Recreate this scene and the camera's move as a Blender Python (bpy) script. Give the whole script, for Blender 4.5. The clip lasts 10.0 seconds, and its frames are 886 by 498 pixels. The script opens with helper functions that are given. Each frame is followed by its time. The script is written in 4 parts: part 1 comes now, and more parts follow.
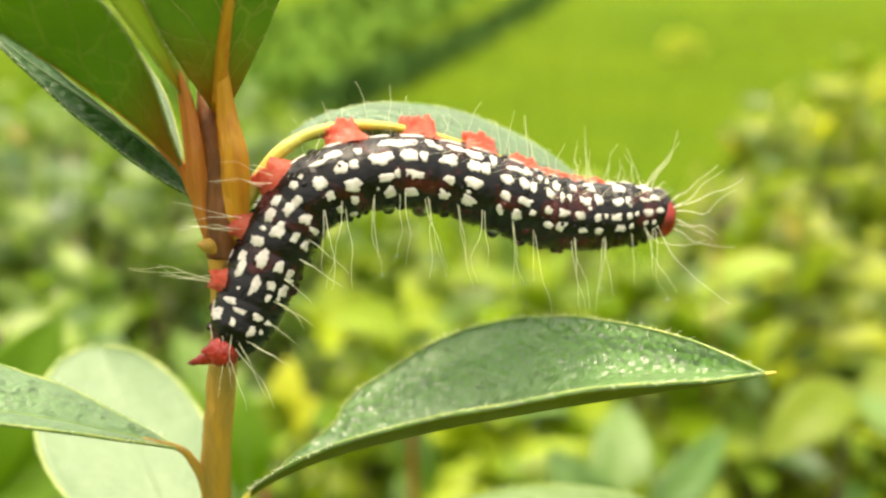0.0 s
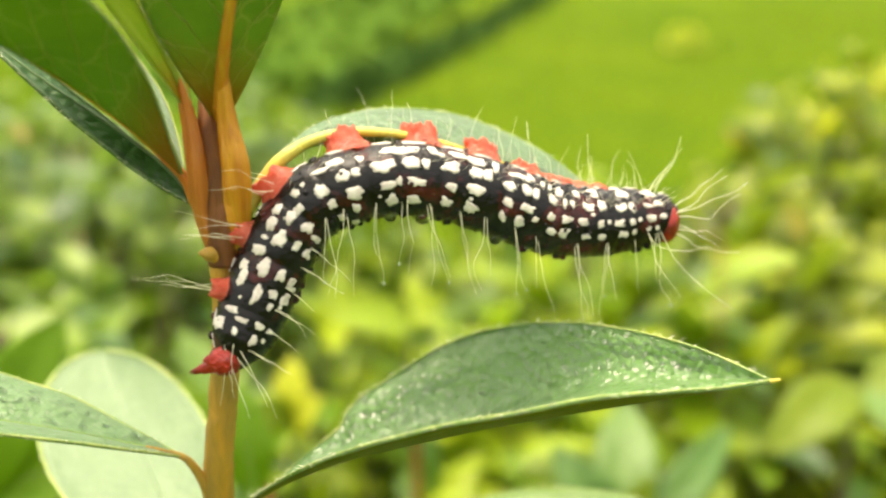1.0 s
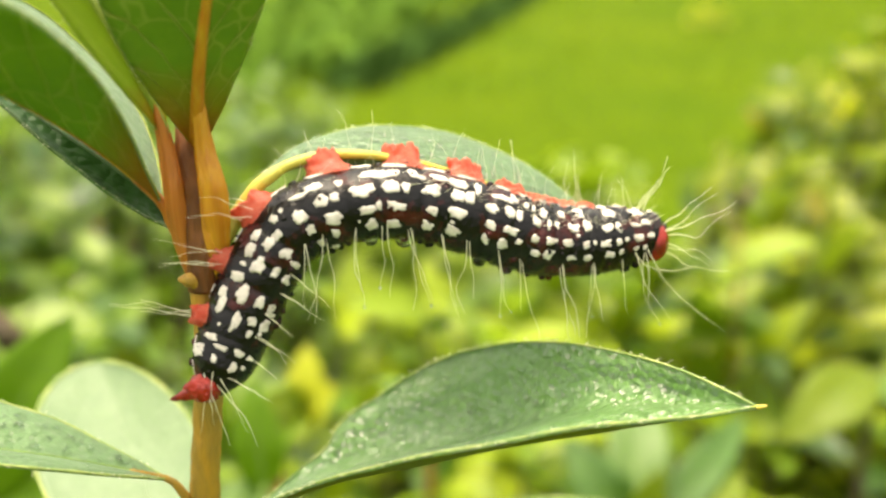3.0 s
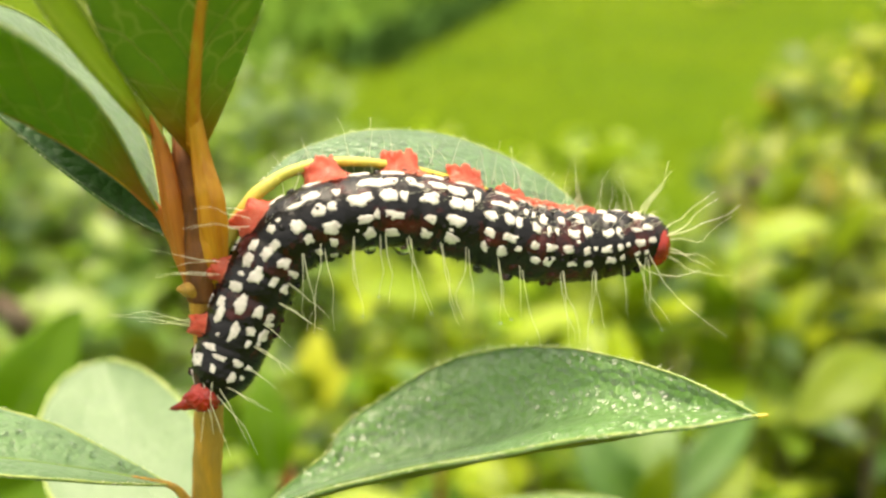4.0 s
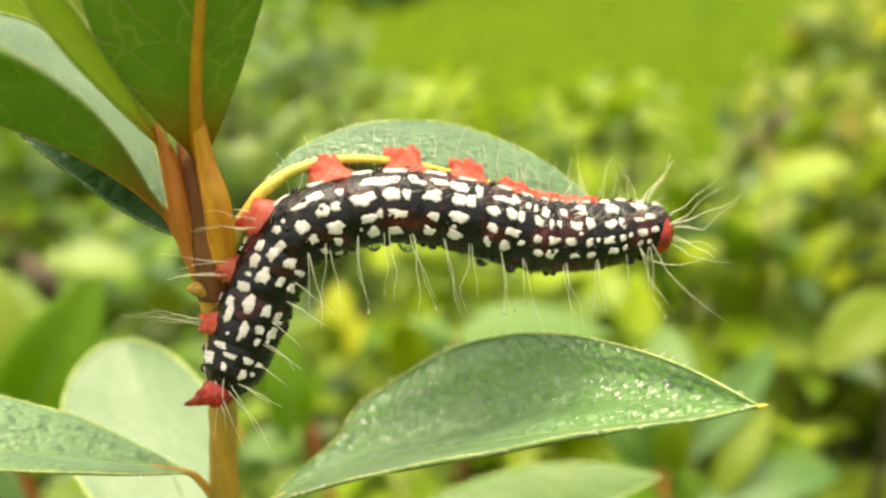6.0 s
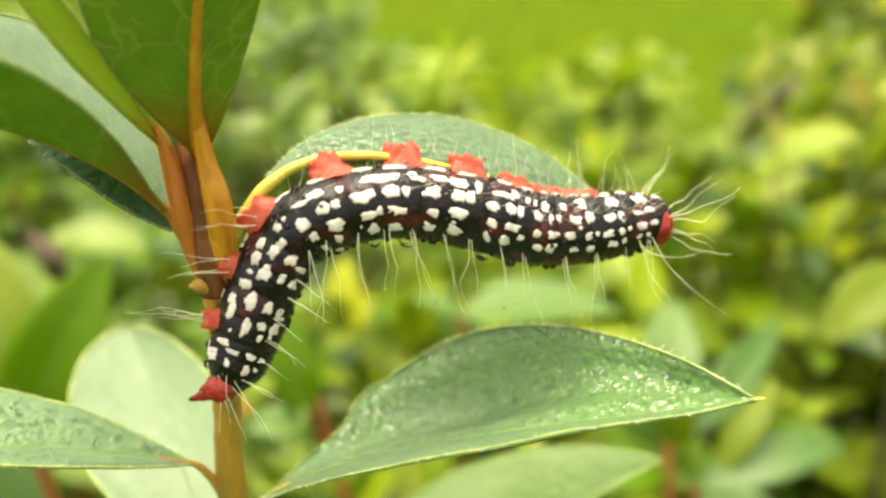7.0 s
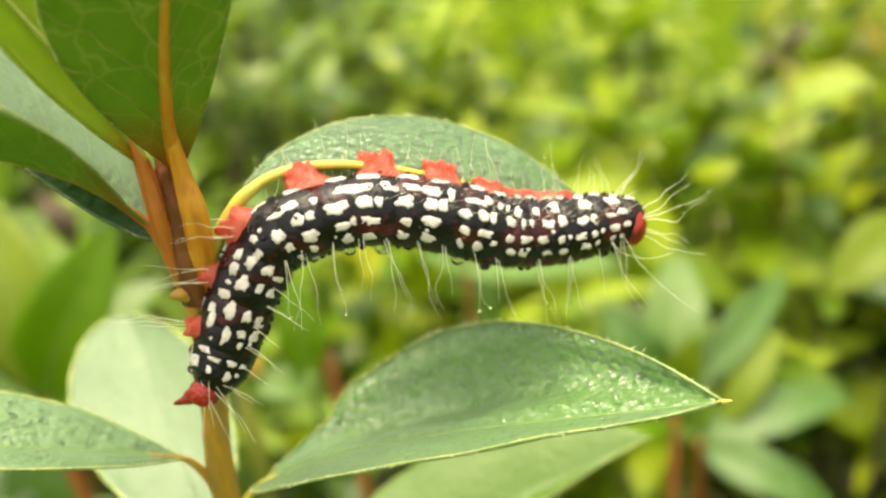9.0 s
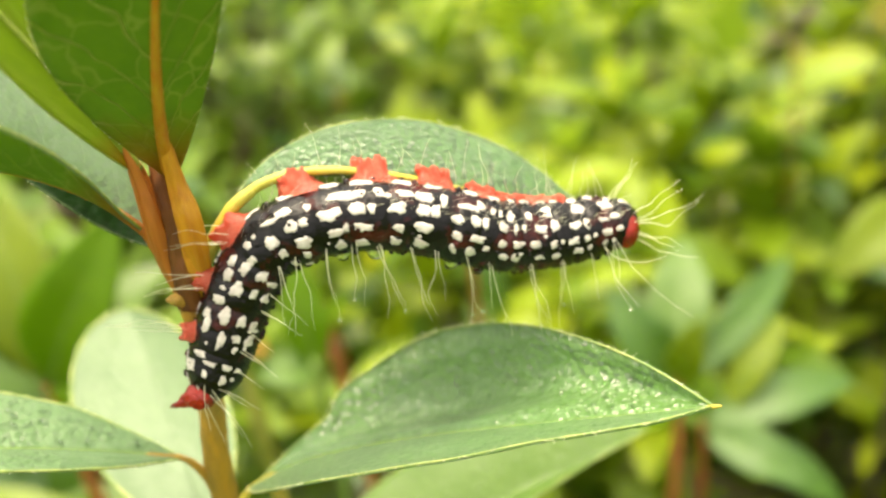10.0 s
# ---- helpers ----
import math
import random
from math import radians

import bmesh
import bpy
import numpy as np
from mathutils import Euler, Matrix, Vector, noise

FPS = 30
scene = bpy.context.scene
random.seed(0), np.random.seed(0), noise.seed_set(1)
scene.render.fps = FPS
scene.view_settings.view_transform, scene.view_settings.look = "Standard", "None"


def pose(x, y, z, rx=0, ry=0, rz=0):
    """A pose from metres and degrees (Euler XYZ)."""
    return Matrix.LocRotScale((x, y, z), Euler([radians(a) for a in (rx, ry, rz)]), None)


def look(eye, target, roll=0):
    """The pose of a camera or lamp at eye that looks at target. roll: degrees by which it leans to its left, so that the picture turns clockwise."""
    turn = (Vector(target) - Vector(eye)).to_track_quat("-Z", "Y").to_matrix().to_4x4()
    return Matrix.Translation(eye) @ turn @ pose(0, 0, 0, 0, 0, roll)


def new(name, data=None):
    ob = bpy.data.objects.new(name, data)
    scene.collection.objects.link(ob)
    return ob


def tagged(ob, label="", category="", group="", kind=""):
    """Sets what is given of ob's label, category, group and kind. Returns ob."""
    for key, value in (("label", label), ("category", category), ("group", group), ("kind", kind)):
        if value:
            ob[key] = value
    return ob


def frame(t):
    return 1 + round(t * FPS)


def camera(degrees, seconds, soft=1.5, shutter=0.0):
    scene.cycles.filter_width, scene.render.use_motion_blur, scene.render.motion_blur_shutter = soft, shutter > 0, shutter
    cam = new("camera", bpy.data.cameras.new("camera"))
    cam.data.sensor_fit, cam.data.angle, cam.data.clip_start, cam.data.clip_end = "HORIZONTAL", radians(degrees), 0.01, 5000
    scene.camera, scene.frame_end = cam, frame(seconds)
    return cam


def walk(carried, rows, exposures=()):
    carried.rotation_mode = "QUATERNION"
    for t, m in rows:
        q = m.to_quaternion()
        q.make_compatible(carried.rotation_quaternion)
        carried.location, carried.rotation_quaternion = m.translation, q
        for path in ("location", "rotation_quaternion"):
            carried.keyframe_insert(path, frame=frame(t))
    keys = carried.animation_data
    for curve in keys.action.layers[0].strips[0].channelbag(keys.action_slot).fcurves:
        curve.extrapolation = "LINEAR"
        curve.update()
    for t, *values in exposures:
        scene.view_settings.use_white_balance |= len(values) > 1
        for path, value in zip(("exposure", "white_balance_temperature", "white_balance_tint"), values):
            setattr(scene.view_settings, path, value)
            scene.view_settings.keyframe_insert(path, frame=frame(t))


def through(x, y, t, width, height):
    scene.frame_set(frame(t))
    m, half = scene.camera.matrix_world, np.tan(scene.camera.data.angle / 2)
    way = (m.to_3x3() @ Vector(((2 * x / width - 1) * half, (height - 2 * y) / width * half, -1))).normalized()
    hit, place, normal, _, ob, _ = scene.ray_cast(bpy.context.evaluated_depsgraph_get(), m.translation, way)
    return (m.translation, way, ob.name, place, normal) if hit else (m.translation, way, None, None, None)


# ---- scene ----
# camera: a phone held a hand's width from the caterpillar, slowly rising and tipping down
EYE, TILT, METRES = 1.0, -20.0, 0.0265
cam = camera(48.6, 10.0, 2.5)
cam.data.dof.use_dof = True
cam.data.dof.focus_distance = 0.079
cam.data.dof.aperture_fstop = 19.0
ROWS = [
    (0.0, 0.0, 0.0, 0.0, -0.0, 0.0, 0.0),
    (0.5, 0.0064, 0.0087, -0.0016, 0.14, -0.01, 0.23),
    (1.0, 0.0035, 0.013, 0.0374, 0.2, -0.28, 0.21),
    (1.5, 0.0383, 0.021, 0.0839, 0.58, -0.68, 0.28),
    (2.0, 0.0529, 0.0158, 0.1065, 0.76, -0.84, 0.32),
    (2.5, 0.096, 0.0325, 0.1312, 1.13, -1.06, 0.49),
    (4.0, 0.1662, 0.075, 0.2604, 2.17, -2.76, 0.87),
    (4.5, 0.2025, 0.0685, 0.2986, 2.63, -3.59, 1.27),
    (5.0, 0.2218, 0.0511, 0.3458, 2.92, -4.47, 1.54),
    (5.5, 0.229, 0.0469, 0.391, 3.24, -5.39, 1.71),
    (7.0, 0.2576, 0.0426, 0.5199, 3.81, -8.15, 2.33),
    (7.5, 0.2947, 0.0249, 0.5602, 4.06, -8.97, 2.61),
    (8.0, 0.3353, 0.0152, 0.6272, 4.31, -9.92, 2.81),
    (8.5, 0.3744, 0.0247, 0.6863, 4.55, -10.86, 2.93),
    (9.0, 0.405, 0.0307, 0.7288, 4.7, -11.63, 3.22),
    (9.5, 0.4306, 0.0344, 0.766, 4.95, -12.22, 3.38),
    (10.0, 0.4602, 0.0337, 0.8175, 5.18, -12.94, 3.37),
]
walk(cam, [(t, pose(0, 0, EYE, TILT) @ pose(METRES * x, METRES * y, METRES * z, 90 + pitch, roll, yaw)) for t, x, y, z, yaw, pitch, roll in ROWS],
     [(t, stops, 7950, 7) for t, stops in ((0.0, 1.16), (2.5, 1.16), (4.5, 1.04), (5.5, 1.02), (7.0, 1.10), (8.0, 0.98), (8.5, 0.98), (9.0, 1.04),
                                               (9.5, 1.13), (10.0, 1.13))])

# world: bright overcast sky, a soft sun behind thin cloud
world = bpy.data.worlds.new("sky")
scene.world = world
world.use_nodes = True
wn = world.node_tree.nodes
sky = wn.new("ShaderNodeTexSky")
sky.sky_type = 'NISHITA'
sky.sun_disc = False
sky.sun_elevation, sky.sun_rotation = radians(80), radians(-56)
sky.air_density, sky.dust_density, sky.ozone_density = 0.8, 7.0, 0.6
wn["Background"].inputs["Strength"].default_value = 0.12
world.node_tree.links.new(sky.outputs[0], wn["Background"].inputs["Color"])
# a veil of cloud, brightest overhead as an overcast sky is
cloud = wn.new("ShaderNodeBackground")
cloud.inputs["Color"].default_value = (0.98, 0.98, 0.95, 1)
height = wn.new("ShaderNodeSeparateXYZ")
world.node_tree.links.new(wn.new("ShaderNodeTexCoord").outputs["Generated"], height.inputs[0])
veil = wn.new("ShaderNodeMapRange")
veil.inputs["To Min"].default_value, veil.inputs["To Max"].default_value = 0.22, 1.08
world.node_tree.links.new(height.outputs[2], veil.inputs["Value"])
world.node_tree.links.new(veil.outputs[0], cloud.inputs["Strength"])
both = wn.new("ShaderNodeAddShader")
world.node_tree.links.new(wn["Background"].outputs[0], both.inputs[0])
world.node_tree.links.new(cloud.outputs[0], both.inputs[1])
world.node_tree.links.new(both.outputs[0], wn["World Output"].inputs["Surface"])
sun_data = bpy.data.lights.new("sun", 'SUN')
sun_data.energy, sun_data.angle, sun_data.color = 1.8, radians(36), (1.0, 0.97, 0.90)
sun = new("sun", sun_data)
sun.matrix_world = look((-0.3, 0.3, 3.0), (0, 0.1, 1.0))

# ---- materials ----


def shader(name):
    m = bpy.data.materials.new(name)
    m.use_nodes = True
    nt = m.node_tree
    nt.nodes.clear()
    out = nt.nodes.new("ShaderNodeOutputMaterial")
    bsdf = nt.nodes.new("ShaderNodeBsdfPrincipled")
    nt.links.new(bsdf.outputs[0], out.inputs["Surface"])
    return m, nt, bsdf, out


def node(nt, kind, **values):
    n = nt.nodes.new("ShaderNode" + kind)
    for key, value in values.items():
        n.inputs[key.replace("_", " ")].default_value = value
    return n


def ramp(nt, source, stops):
    n = nt.nodes.new("ShaderNodeValToRGB")
    while len(n.color_ramp.elements) < len(stops):
        n.color_ramp.elements.new(0.5)
    for e, (at, col) in zip(n.color_ramp.elements, stops):
        e.position, e.color = at, (*col, 1)
    nt.links.new(source, n.inputs[0])
    return n.outputs[0]


def blend(nt, factor, a, b, how='MIX'):
    n = nt.nodes.new("ShaderNodeMix")
    n.data_type, n.blend_type = 'RGBA', how
    for value, slot in ((factor, n.inputs[0]), (a, n.inputs[6]), (b, n.inputs[7])):
        if isinstance(value, (int, float)):
            slot.default_value = value
        elif isinstance(value, tuple):
            slot.default_value = (*value, 1)
        else:
            nt.links.new(value, slot)
    return n.outputs[2]


def sums(nt, op, a, b):
    n = nt.nodes.new("ShaderNodeMath")
    n.operation = op
    for value, slot in ((a, n.inputs[0]), (b, n.inputs[1])):
        if isinstance(value, (int, float)):
            slot.default_value = value
        else:
            nt.links.new(value, slot)
    return n.outputs[0]


def noisy(nt, scale, detail=4.0, rough=0.6, where="Object", streak=1.0):
    tc = nt.nodes.new("ShaderNodeTexCoord")
    n = node(nt, "TexNoise", Scale=scale, Detail=detail, Roughness=rough)
    if streak != 1.0:
        mp = node(nt, "Mapping", Scale=(1, 1, streak))
        nt.links.new(tc.outputs[where], mp.inputs["Vector"])
        nt.links.new(mp.outputs[0], n.inputs["Vector"])
        return n.outputs["Fac"]
    nt.links.new(tc.outputs[where], n.inputs["Vector"])
    return n.outputs["Fac"]


def bumped(nt, bsdf, height, strength, distance):
    b = node(nt, "Bump", Strength=strength, Distance=distance)
    nt.links.new(height, b.inputs["Height"])
    nt.links.new(b.outputs[0], bsdf.inputs["Normal"])


def leaf_material(name, dark, mid, vein, rough=0.38, through=0.35, glow=(0.35, 0.6, 0.05), veins=1.0, wet=0.3, shuffle=0.0, base_tint=None, down=0.0, film=0.0, fuzz=0.0, rust=0.0, gloss=0.5, mesh=420.0):
    """A leaf: mottled green, paler net of veins over its length and width, light passing through it."""
    m, nt, bsdf, out = shader(name)
    uv = nt.nodes.new("ShaderNodeUVMap")
    sep = nt.nodes.new("ShaderNodeSeparateXYZ")
    nt.links.new(uv.outputs[0], sep.inputs[0])
    u, v = sep.outputs[0], sep.outputs[1]
    base = blend(nt, noisy(nt, 160.0), dark, mid)
    base = blend(nt, ramp(nt, noisy(nt, 900.0, 2.0), [(0.45, (0, 0, 0)), (0.75, (0.35, 0.35, 0.35))]), base, mid)
    # side veins slant forward from the midrib
    across = sums(nt, 'ABSOLUTE', v, 0.0)
    phase = sums(nt, 'SUBTRACT', sums(nt, 'MULTIPLY', u, 7.0), sums(nt, 'MULTIPLY', sums(nt, 'POWER', across, 0.8), 1.9))
    wob = sums(nt, 'MULTIPLY', noisy(nt, 330.0, 1.0), 0.45)
    saw = sums(nt, 'ABSOLUTE', sums(nt, 'SUBTRACT', sums(nt, 'FRACT', sums(nt, 'ADD', phase, wob), 0.0), 0.5), 0.0)
    side = ramp(nt, saw, [(0.0, (1, 1, 1)), (0.028, (0, 0, 0))])
    tc = nt.nodes.new("ShaderNodeTexCoord")
    vor = node(nt, "TexVoronoi", Scale=mesh)
    vor_at = node(nt, "VectorMath")
    vor_at.operation = 'ADD'
    drift = node(nt, "TexNoise", Scale=260.0)
    nt.links.new(tc.outputs["Object"], drift.inputs["Vector"])
    soft_drift = node(nt, "VectorMath")
    soft_drift.operation = 'SCALE'
    soft_drift.inputs["Scale"].default_value = 0.8 / mesh
    nt.links.new(drift.outputs["Color"], soft_drift.inputs[0])
    nt.links.new(tc.outputs["Object"], vor_at.inputs[0])
    nt.links.new(soft_drift.outputs[0], vor_at.inputs[1])
    vor.feature = 'DISTANCE_TO_EDGE'
    nt.links.new(vor_at.outputs[0], vor.inputs["Vector"])
    net = ramp(nt, vor.outputs["Distance"], [(0.0, (0.7, 0.7, 0.7)), (0.04, (0, 0, 0))])
    lines = sums(nt, 'MULTIPLY', sums(nt, 'MAXIMUM', side, sums(nt, 'MULTIPLY', net, 0.22)), veins)
    colour = blend(nt, sums(nt, 'MULTIPLY', lines, 0.9), base, vein)
    if down:
        # fine pale down, its specks also painting in the wet leaf's sparkle
        specks = ramp(nt, noisy(nt, 800.0, 3.0, 0.6), [(0.48, (0, 0, 0)), (0.66, (1, 1, 1))])
        patch = ramp(nt, noisy(nt, 90.0, 2.0), [(0.4, (0.05, 0.05, 0.05)), (0.65, (1, 1, 1))])
        colour = blend(nt, sums(nt, 'MULTIPLY', sums(nt, 'MULTIPLY', specks, patch), down), colour, (0.30, 0.42, 0.24))
    if base_tint:
        colour = blend(nt, ramp(nt, sums(nt, 'ADD', u, sums(nt, 'MULTIPLY', noisy(nt, 500.0), 0.08)), [(0.14, (1, 1, 1)), (0.36, (0, 0, 0))]), colour, base_tint)
    if shuffle:
        info = nt.nodes.new("ShaderNodeObjectInfo")
        geo = nt.nodes.new("ShaderNodeNewGeometry")
        rnd = sums(nt, 'FRACT', sums(nt, 'ADD', info.outputs["Random"], geo.outputs["Random Per Island"]), 0.0)
        colour = blend(nt, sums(nt, 'MULTIPLY', rnd, shuffle), colour, (0.42, 0.46, 0.02))
        colour = blend(nt, ramp(nt, rnd, [(0.0, (0.9, 0.9, 0.9)), (0.52, (0, 0, 0))]), colour, (0.014, 0.055, 0.010))
        if rust:
            colour = blend(nt, ramp(nt, rnd, [(1 - rust, (0, 0, 0)), (1 - rust + 0.02, (0.85, 0.85, 0.85))]), colour, (0.33, 0.13, 0.02))
    nt.links.new(colour, bsdf.inputs["Base Color"])
    bsdf.inputs["Roughness"].default_value = rough
    bsdf.inputs["Specular IOR Level"].default_value = gloss
    cell = node(nt, "TexVoronoi", Scale=1250.0)
    nt.links.new(tc.outputs["Object"], cell.inputs["Vector"])
    pits = sums(nt, 'ADD', sums(nt, 'MULTIPLY', noisy(nt, 2600.0, 2.0), 0.25), sums(nt, 'MULTIPLY', noisy(nt, 800.0, 2.0), 0.9))
    pits = sums(nt, 'SUBTRACT', pits, sums(nt, 'MULTIPLY', cell.outputs["Distance"], 0.9))
    if fuzz:
        # short pale hairs all over the blade
        bsdf.inputs["Sheen Weight"].default_value = fuzz
        bsdf.inputs["Sheen Roughness"].default_value = 0.42
        bsdf.inputs["Sheen Tint"].default_value = (0.92, 1.0, 0.86, 1)
    # smoother in patches
    pits = sums(nt, 'MULTIPLY', pits, ramp(nt, noisy(nt, 130.0, 2.0), [(0.38, (0.45, 0.45, 0.45)), (0.6, (1, 1, 1))]))
    height = sums(nt, 'SUBTRACT', sums(nt, 'MULTIPLY', pits, wet), sums(nt, 'MULTIPLY', lines, 0.25))
    bumped(nt, bsdf, height, 1.0, 0.00045)
    if film:
        # thin film of rain water over the leaf
        bsdf.inputs["Coat Weight"].default_value = film
        bsdf.inputs["Coat Roughness"].default_value = 0.3
        bsdf.inputs["Coat IOR"].default_value = 1.7
        dents = node(nt, "Bump", Strength=0.9, Distance=0.0005)
        nt.links.new(sums(nt, 'ADD', noisy(nt, 620.0, 3.0), sums(nt, 'MULTIPLY', cell.outputs["Distance"], 0.9)), dents.inputs["Height"])
        nt.links.new(dents.outputs[0], bsdf.inputs["Coat Normal"])
    trans = nt.nodes.new("ShaderNodeBsdfTranslucent")
    nt.links.new(blend(nt, 0.35, colour, glow), trans.inputs["Color"])
    mix = node(nt, "MixShader", Fac=through)
    nt.links.new(bsdf.outputs[0], mix.inputs[1])
    nt.links.new(trans.outputs[0], mix.inputs[2])
    nt.links.new(mix.outputs[0], out.inputs["Surface"])
    return m


def plain(name, a, b, scale, rough=0.5, bump=0.3, depth=0.0002, fine=None, spec=0.5, coat=0.0, streak=1.0):
    """A mottled surface of two colours with relief at two scales."""
    m, nt, bsdf, _ = shader(name)
    n1, n2 = noisy(nt, scale, streak=streak), noisy(nt, fine or scale * 6, 3.0, streak=streak)
    col = blend(nt, ramp(nt, n1, [(0.38, (0, 0, 0)), (0.62, (1, 1, 1))]), a, b)
    col = blend(nt, ramp(nt, n2, [(0.5, (0, 0, 0)), (0.8, (0.5, 0.5, 0.5))]), col, tuple(0.6 * c for c in a))
    nt.links.new(col, bsdf.inputs["Base Color"])
    bsdf.inputs["Roughness"].default_value = rough
    bsdf.inputs["Specular IOR Level"].default_value = spec
    bsdf.inputs["Coat Weight"].default_value = coat
    bumped(nt, bsdf, sums(nt, 'ADD', n1, n2), bump, depth)
    return m


LEAF_TOP = leaf_material("leaf_mature", (0.026, 0.108, 0.010), (0.110, 0.260, 0.042), (0.14, 0.28, 0.045), 0.42, 0.07, wet=1.5, veins=0.3, down=0.12, film=1.0, fuzz=0.12, gloss=0.4)
# darker, less fuzzy copy of the mature leaf, shade put into its colour
LEAF_ARCHED = leaf_material("leaf_mature_shaded", (0.018, 0.078, 0.012), (0.074, 0.185, 0.038), (0.12, 0.23, 0.05), 0.5, 0.05, wet=2.6, veins=0.5, down=0.25, film=0.6, fuzz=0.08, gloss=0.35)
LEAF_UNDER = leaf_material("leaf_young", (0.085, 0.230, 0.016), (0.280, 0.480, 0.044), (0.75, 0.78, 0.20), 0.5, 0.6, wet=0.15, veins=2.4, base_tint=(0.40, 0.13, 0.012), mesh=240.0)
# trough leaf's back, backlight and stem reflection put into its olive; also an ochre leaf
LEAF_BACK = leaf_material("leaf_back", (0.11, 0.15, 0.012), (0.19, 0.21, 0.018), (0.34, 0.34, 0.05), 0.5, 0.5, wet=0.3, veins=0.4, glow=(0.6, 0.5, 0.05))
LEAF_BRIGHT = leaf_material("leaf_bright", (0.23, 0.33, 0.030), (0.42, 0.50, 0.060), (0.55, 0.56, 0.05), 0.6, 0.74, wet=0.15, veins=0.6, gloss=0.3, base_tint=(0.46, 0.13, 0.012))
LEAF_PALE = leaf_material("leaf_pale", (0.050, 0.118, 0.036), (0.145, 0.228, 0.098), (0.20, 0.30, 0.16), 0.45, 0.12, wet=0.3, veins=0.2, film=0.25, fuzz=0.26)
LEAF_SOFT = leaf_material("leaf_soft", (0.045, 0.125, 0.022), (0.110, 0.225, 0.070), (0.17, 0.28, 0.10), 0.45, 0.08, wet=1.0, veins=0.25, down=0.2, film=0.35, fuzz=0.2)
LEAF_DOWNY = leaf_material("leaf_downy", (0.055, 0.135, 0.035), (0.130, 0.225, 0.095), (0.20, 0.30, 0.13), 0.45, 0.15, wet=0.5, veins=0.25, film=0.5, fuzz=0.2)
LEAF_SHOOT = leaf_material("leaf_shoot", (0.030, 0.100, 0.008), (0.075, 0.172, 0.018), (0.17, 0.28, 0.05), 0.4, 0.25, wet=0.3, veins=0.4, film=0.12)
LEAF_LIME = leaf_material("leaf_lime", (0.105, 0.180, 0.007), (0.200, 0.268, 0.011), (0.36, 0.40, 0.04), 0.45, 0.45, wet=0.15, veins=0.5, gloss=0.35)
LEAF_SPRIG = leaf_material("leaf_sprig", (0.075, 0.180, 0.007), (0.155, 0.295, 0.011), (0.28, 0.40, 0.04), 0.4, 0.55, wet=0.2, veins=0.5, gloss=0.28)
LEAF_BUSH = leaf_material("leaf_bush", (0.070, 0.172, 0.007), (0.188, 0.325, 0.011), (0.28, 0.38, 0.035), 0.3, 0.34, veins=0.4, shuffle=0.5, gloss=0.42)
LEAF_BUSH_DEEP = leaf_material("leaf_bush_deep", (0.046, 0.125, 0.010), (0.138, 0.255, 0.020), (0.24, 0.34, 0.05), 0.3, 0.34, veins=0.4, shuffle=0.2, rust=0.03, gloss=0.5)
LEAF_BUSH_YELLOW = leaf_material("leaf_bush_yellowing", (0.060, 0.120, 0.006), (0.157, 0.23, 0.009), (0.36, 0.41, 0.035), 0.27, 0.34, veins=0.4, shuffle=0.5, rust=0.02, gloss=0.4)
LEAF_YELLOW = leaf_material("leaf_yellow", (0.36, 0.41, 0.02), (0.52, 0.55, 0.03), (0.6, 0.6, 0.1), 0.45, 0.4, veins=0.4, glow=(0.75, 0.78, 0.05))
LEAF_LIGHT = leaf_material("leaf_light", (0.055, 0.138, 0.013), (0.118, 0.220, 0.030), (0.22, 0.31, 0.08), 0.42, 0.3, wet=0.4, veins=0.3, film=0.12)
LEAF_DARK = leaf_material("leaf_dark", (0.012, 0.055, 0.010), (0.032, 0.105, 0.020), (0.1, 0.2, 0.06), 0.45, 0.1, wet=0.7, veins=0.2, down=0.1, gloss=0.35)
COVER = plain("ground_cover_leaf", (0.065, 0.15, 0.011), (0.11, 0.21, 0.013), 9, 0.8, 0.0, spec=0.2)
BORDER = plain("border_leaf", (0.028, 0.072, 0.012), (0.042, 0.095, 0.014), 9, 0.9, 0.0, spec=0.1)
RIM = plain("leaf_rim", (0.17, 0.27, 0.06), (0.36, 0.42, 0.12), 400, 0.5)
RIM_GREEN = plain("leaf_rim_green", (0.05, 0.11, 0.03), (0.09, 0.16, 0.05), 500, 0.45)
RIM_YOUNG = plain("leaf_rim_young", (0.20, 0.27, 0.03), (0.28, 0.33, 0.05), 500, 0.5)
RIB_GREEN = plain("midrib_green", (0.16, 0.26, 0.05), (0.11, 0.20, 0.04), 400, 0.45)
RIB = plain("midrib_yellow", (0.50, 0.36, 0.04), (0.42, 0.40, 0.06), 300, 0.42)
RIB_ORANGE = plain("midrib_orange", (0.54, 0.22, 0.016), (0.58, 0.36, 0.03), 900, 0.42, 0.6, 0.0003, streak=0.18)
BARK = plain("stem_bark", (0.42, 0.23, 0.025), (0.26, 0.17, 0.03), 700, 0.55, 0.7, 0.0004, streak=0.2)
# brown of the fork, darkened to hold the shade between the stalks
FORK_SHADE = plain("stalk_fork_shade", (0.20, 0.070, 0.012), (0.065, 0.026, 0.008), 900, 0.5, 0.8, 0.0004, streak=0.1)
FUNNEL_PINK = plain("stalk_base_pink", (0.46, 0.18, 0.03), (0.30, 0.10, 0.016), 1100, 0.45, 0.6, 0.0003, fine=3600, streak=0.05)
FUNNEL = plain("stalk_base", (0.58, 0.31, 0.025), (0.42, 0.18, 0.014), 1100, 0.45, 0.6, 0.0003, fine=3600, streak=0.05)
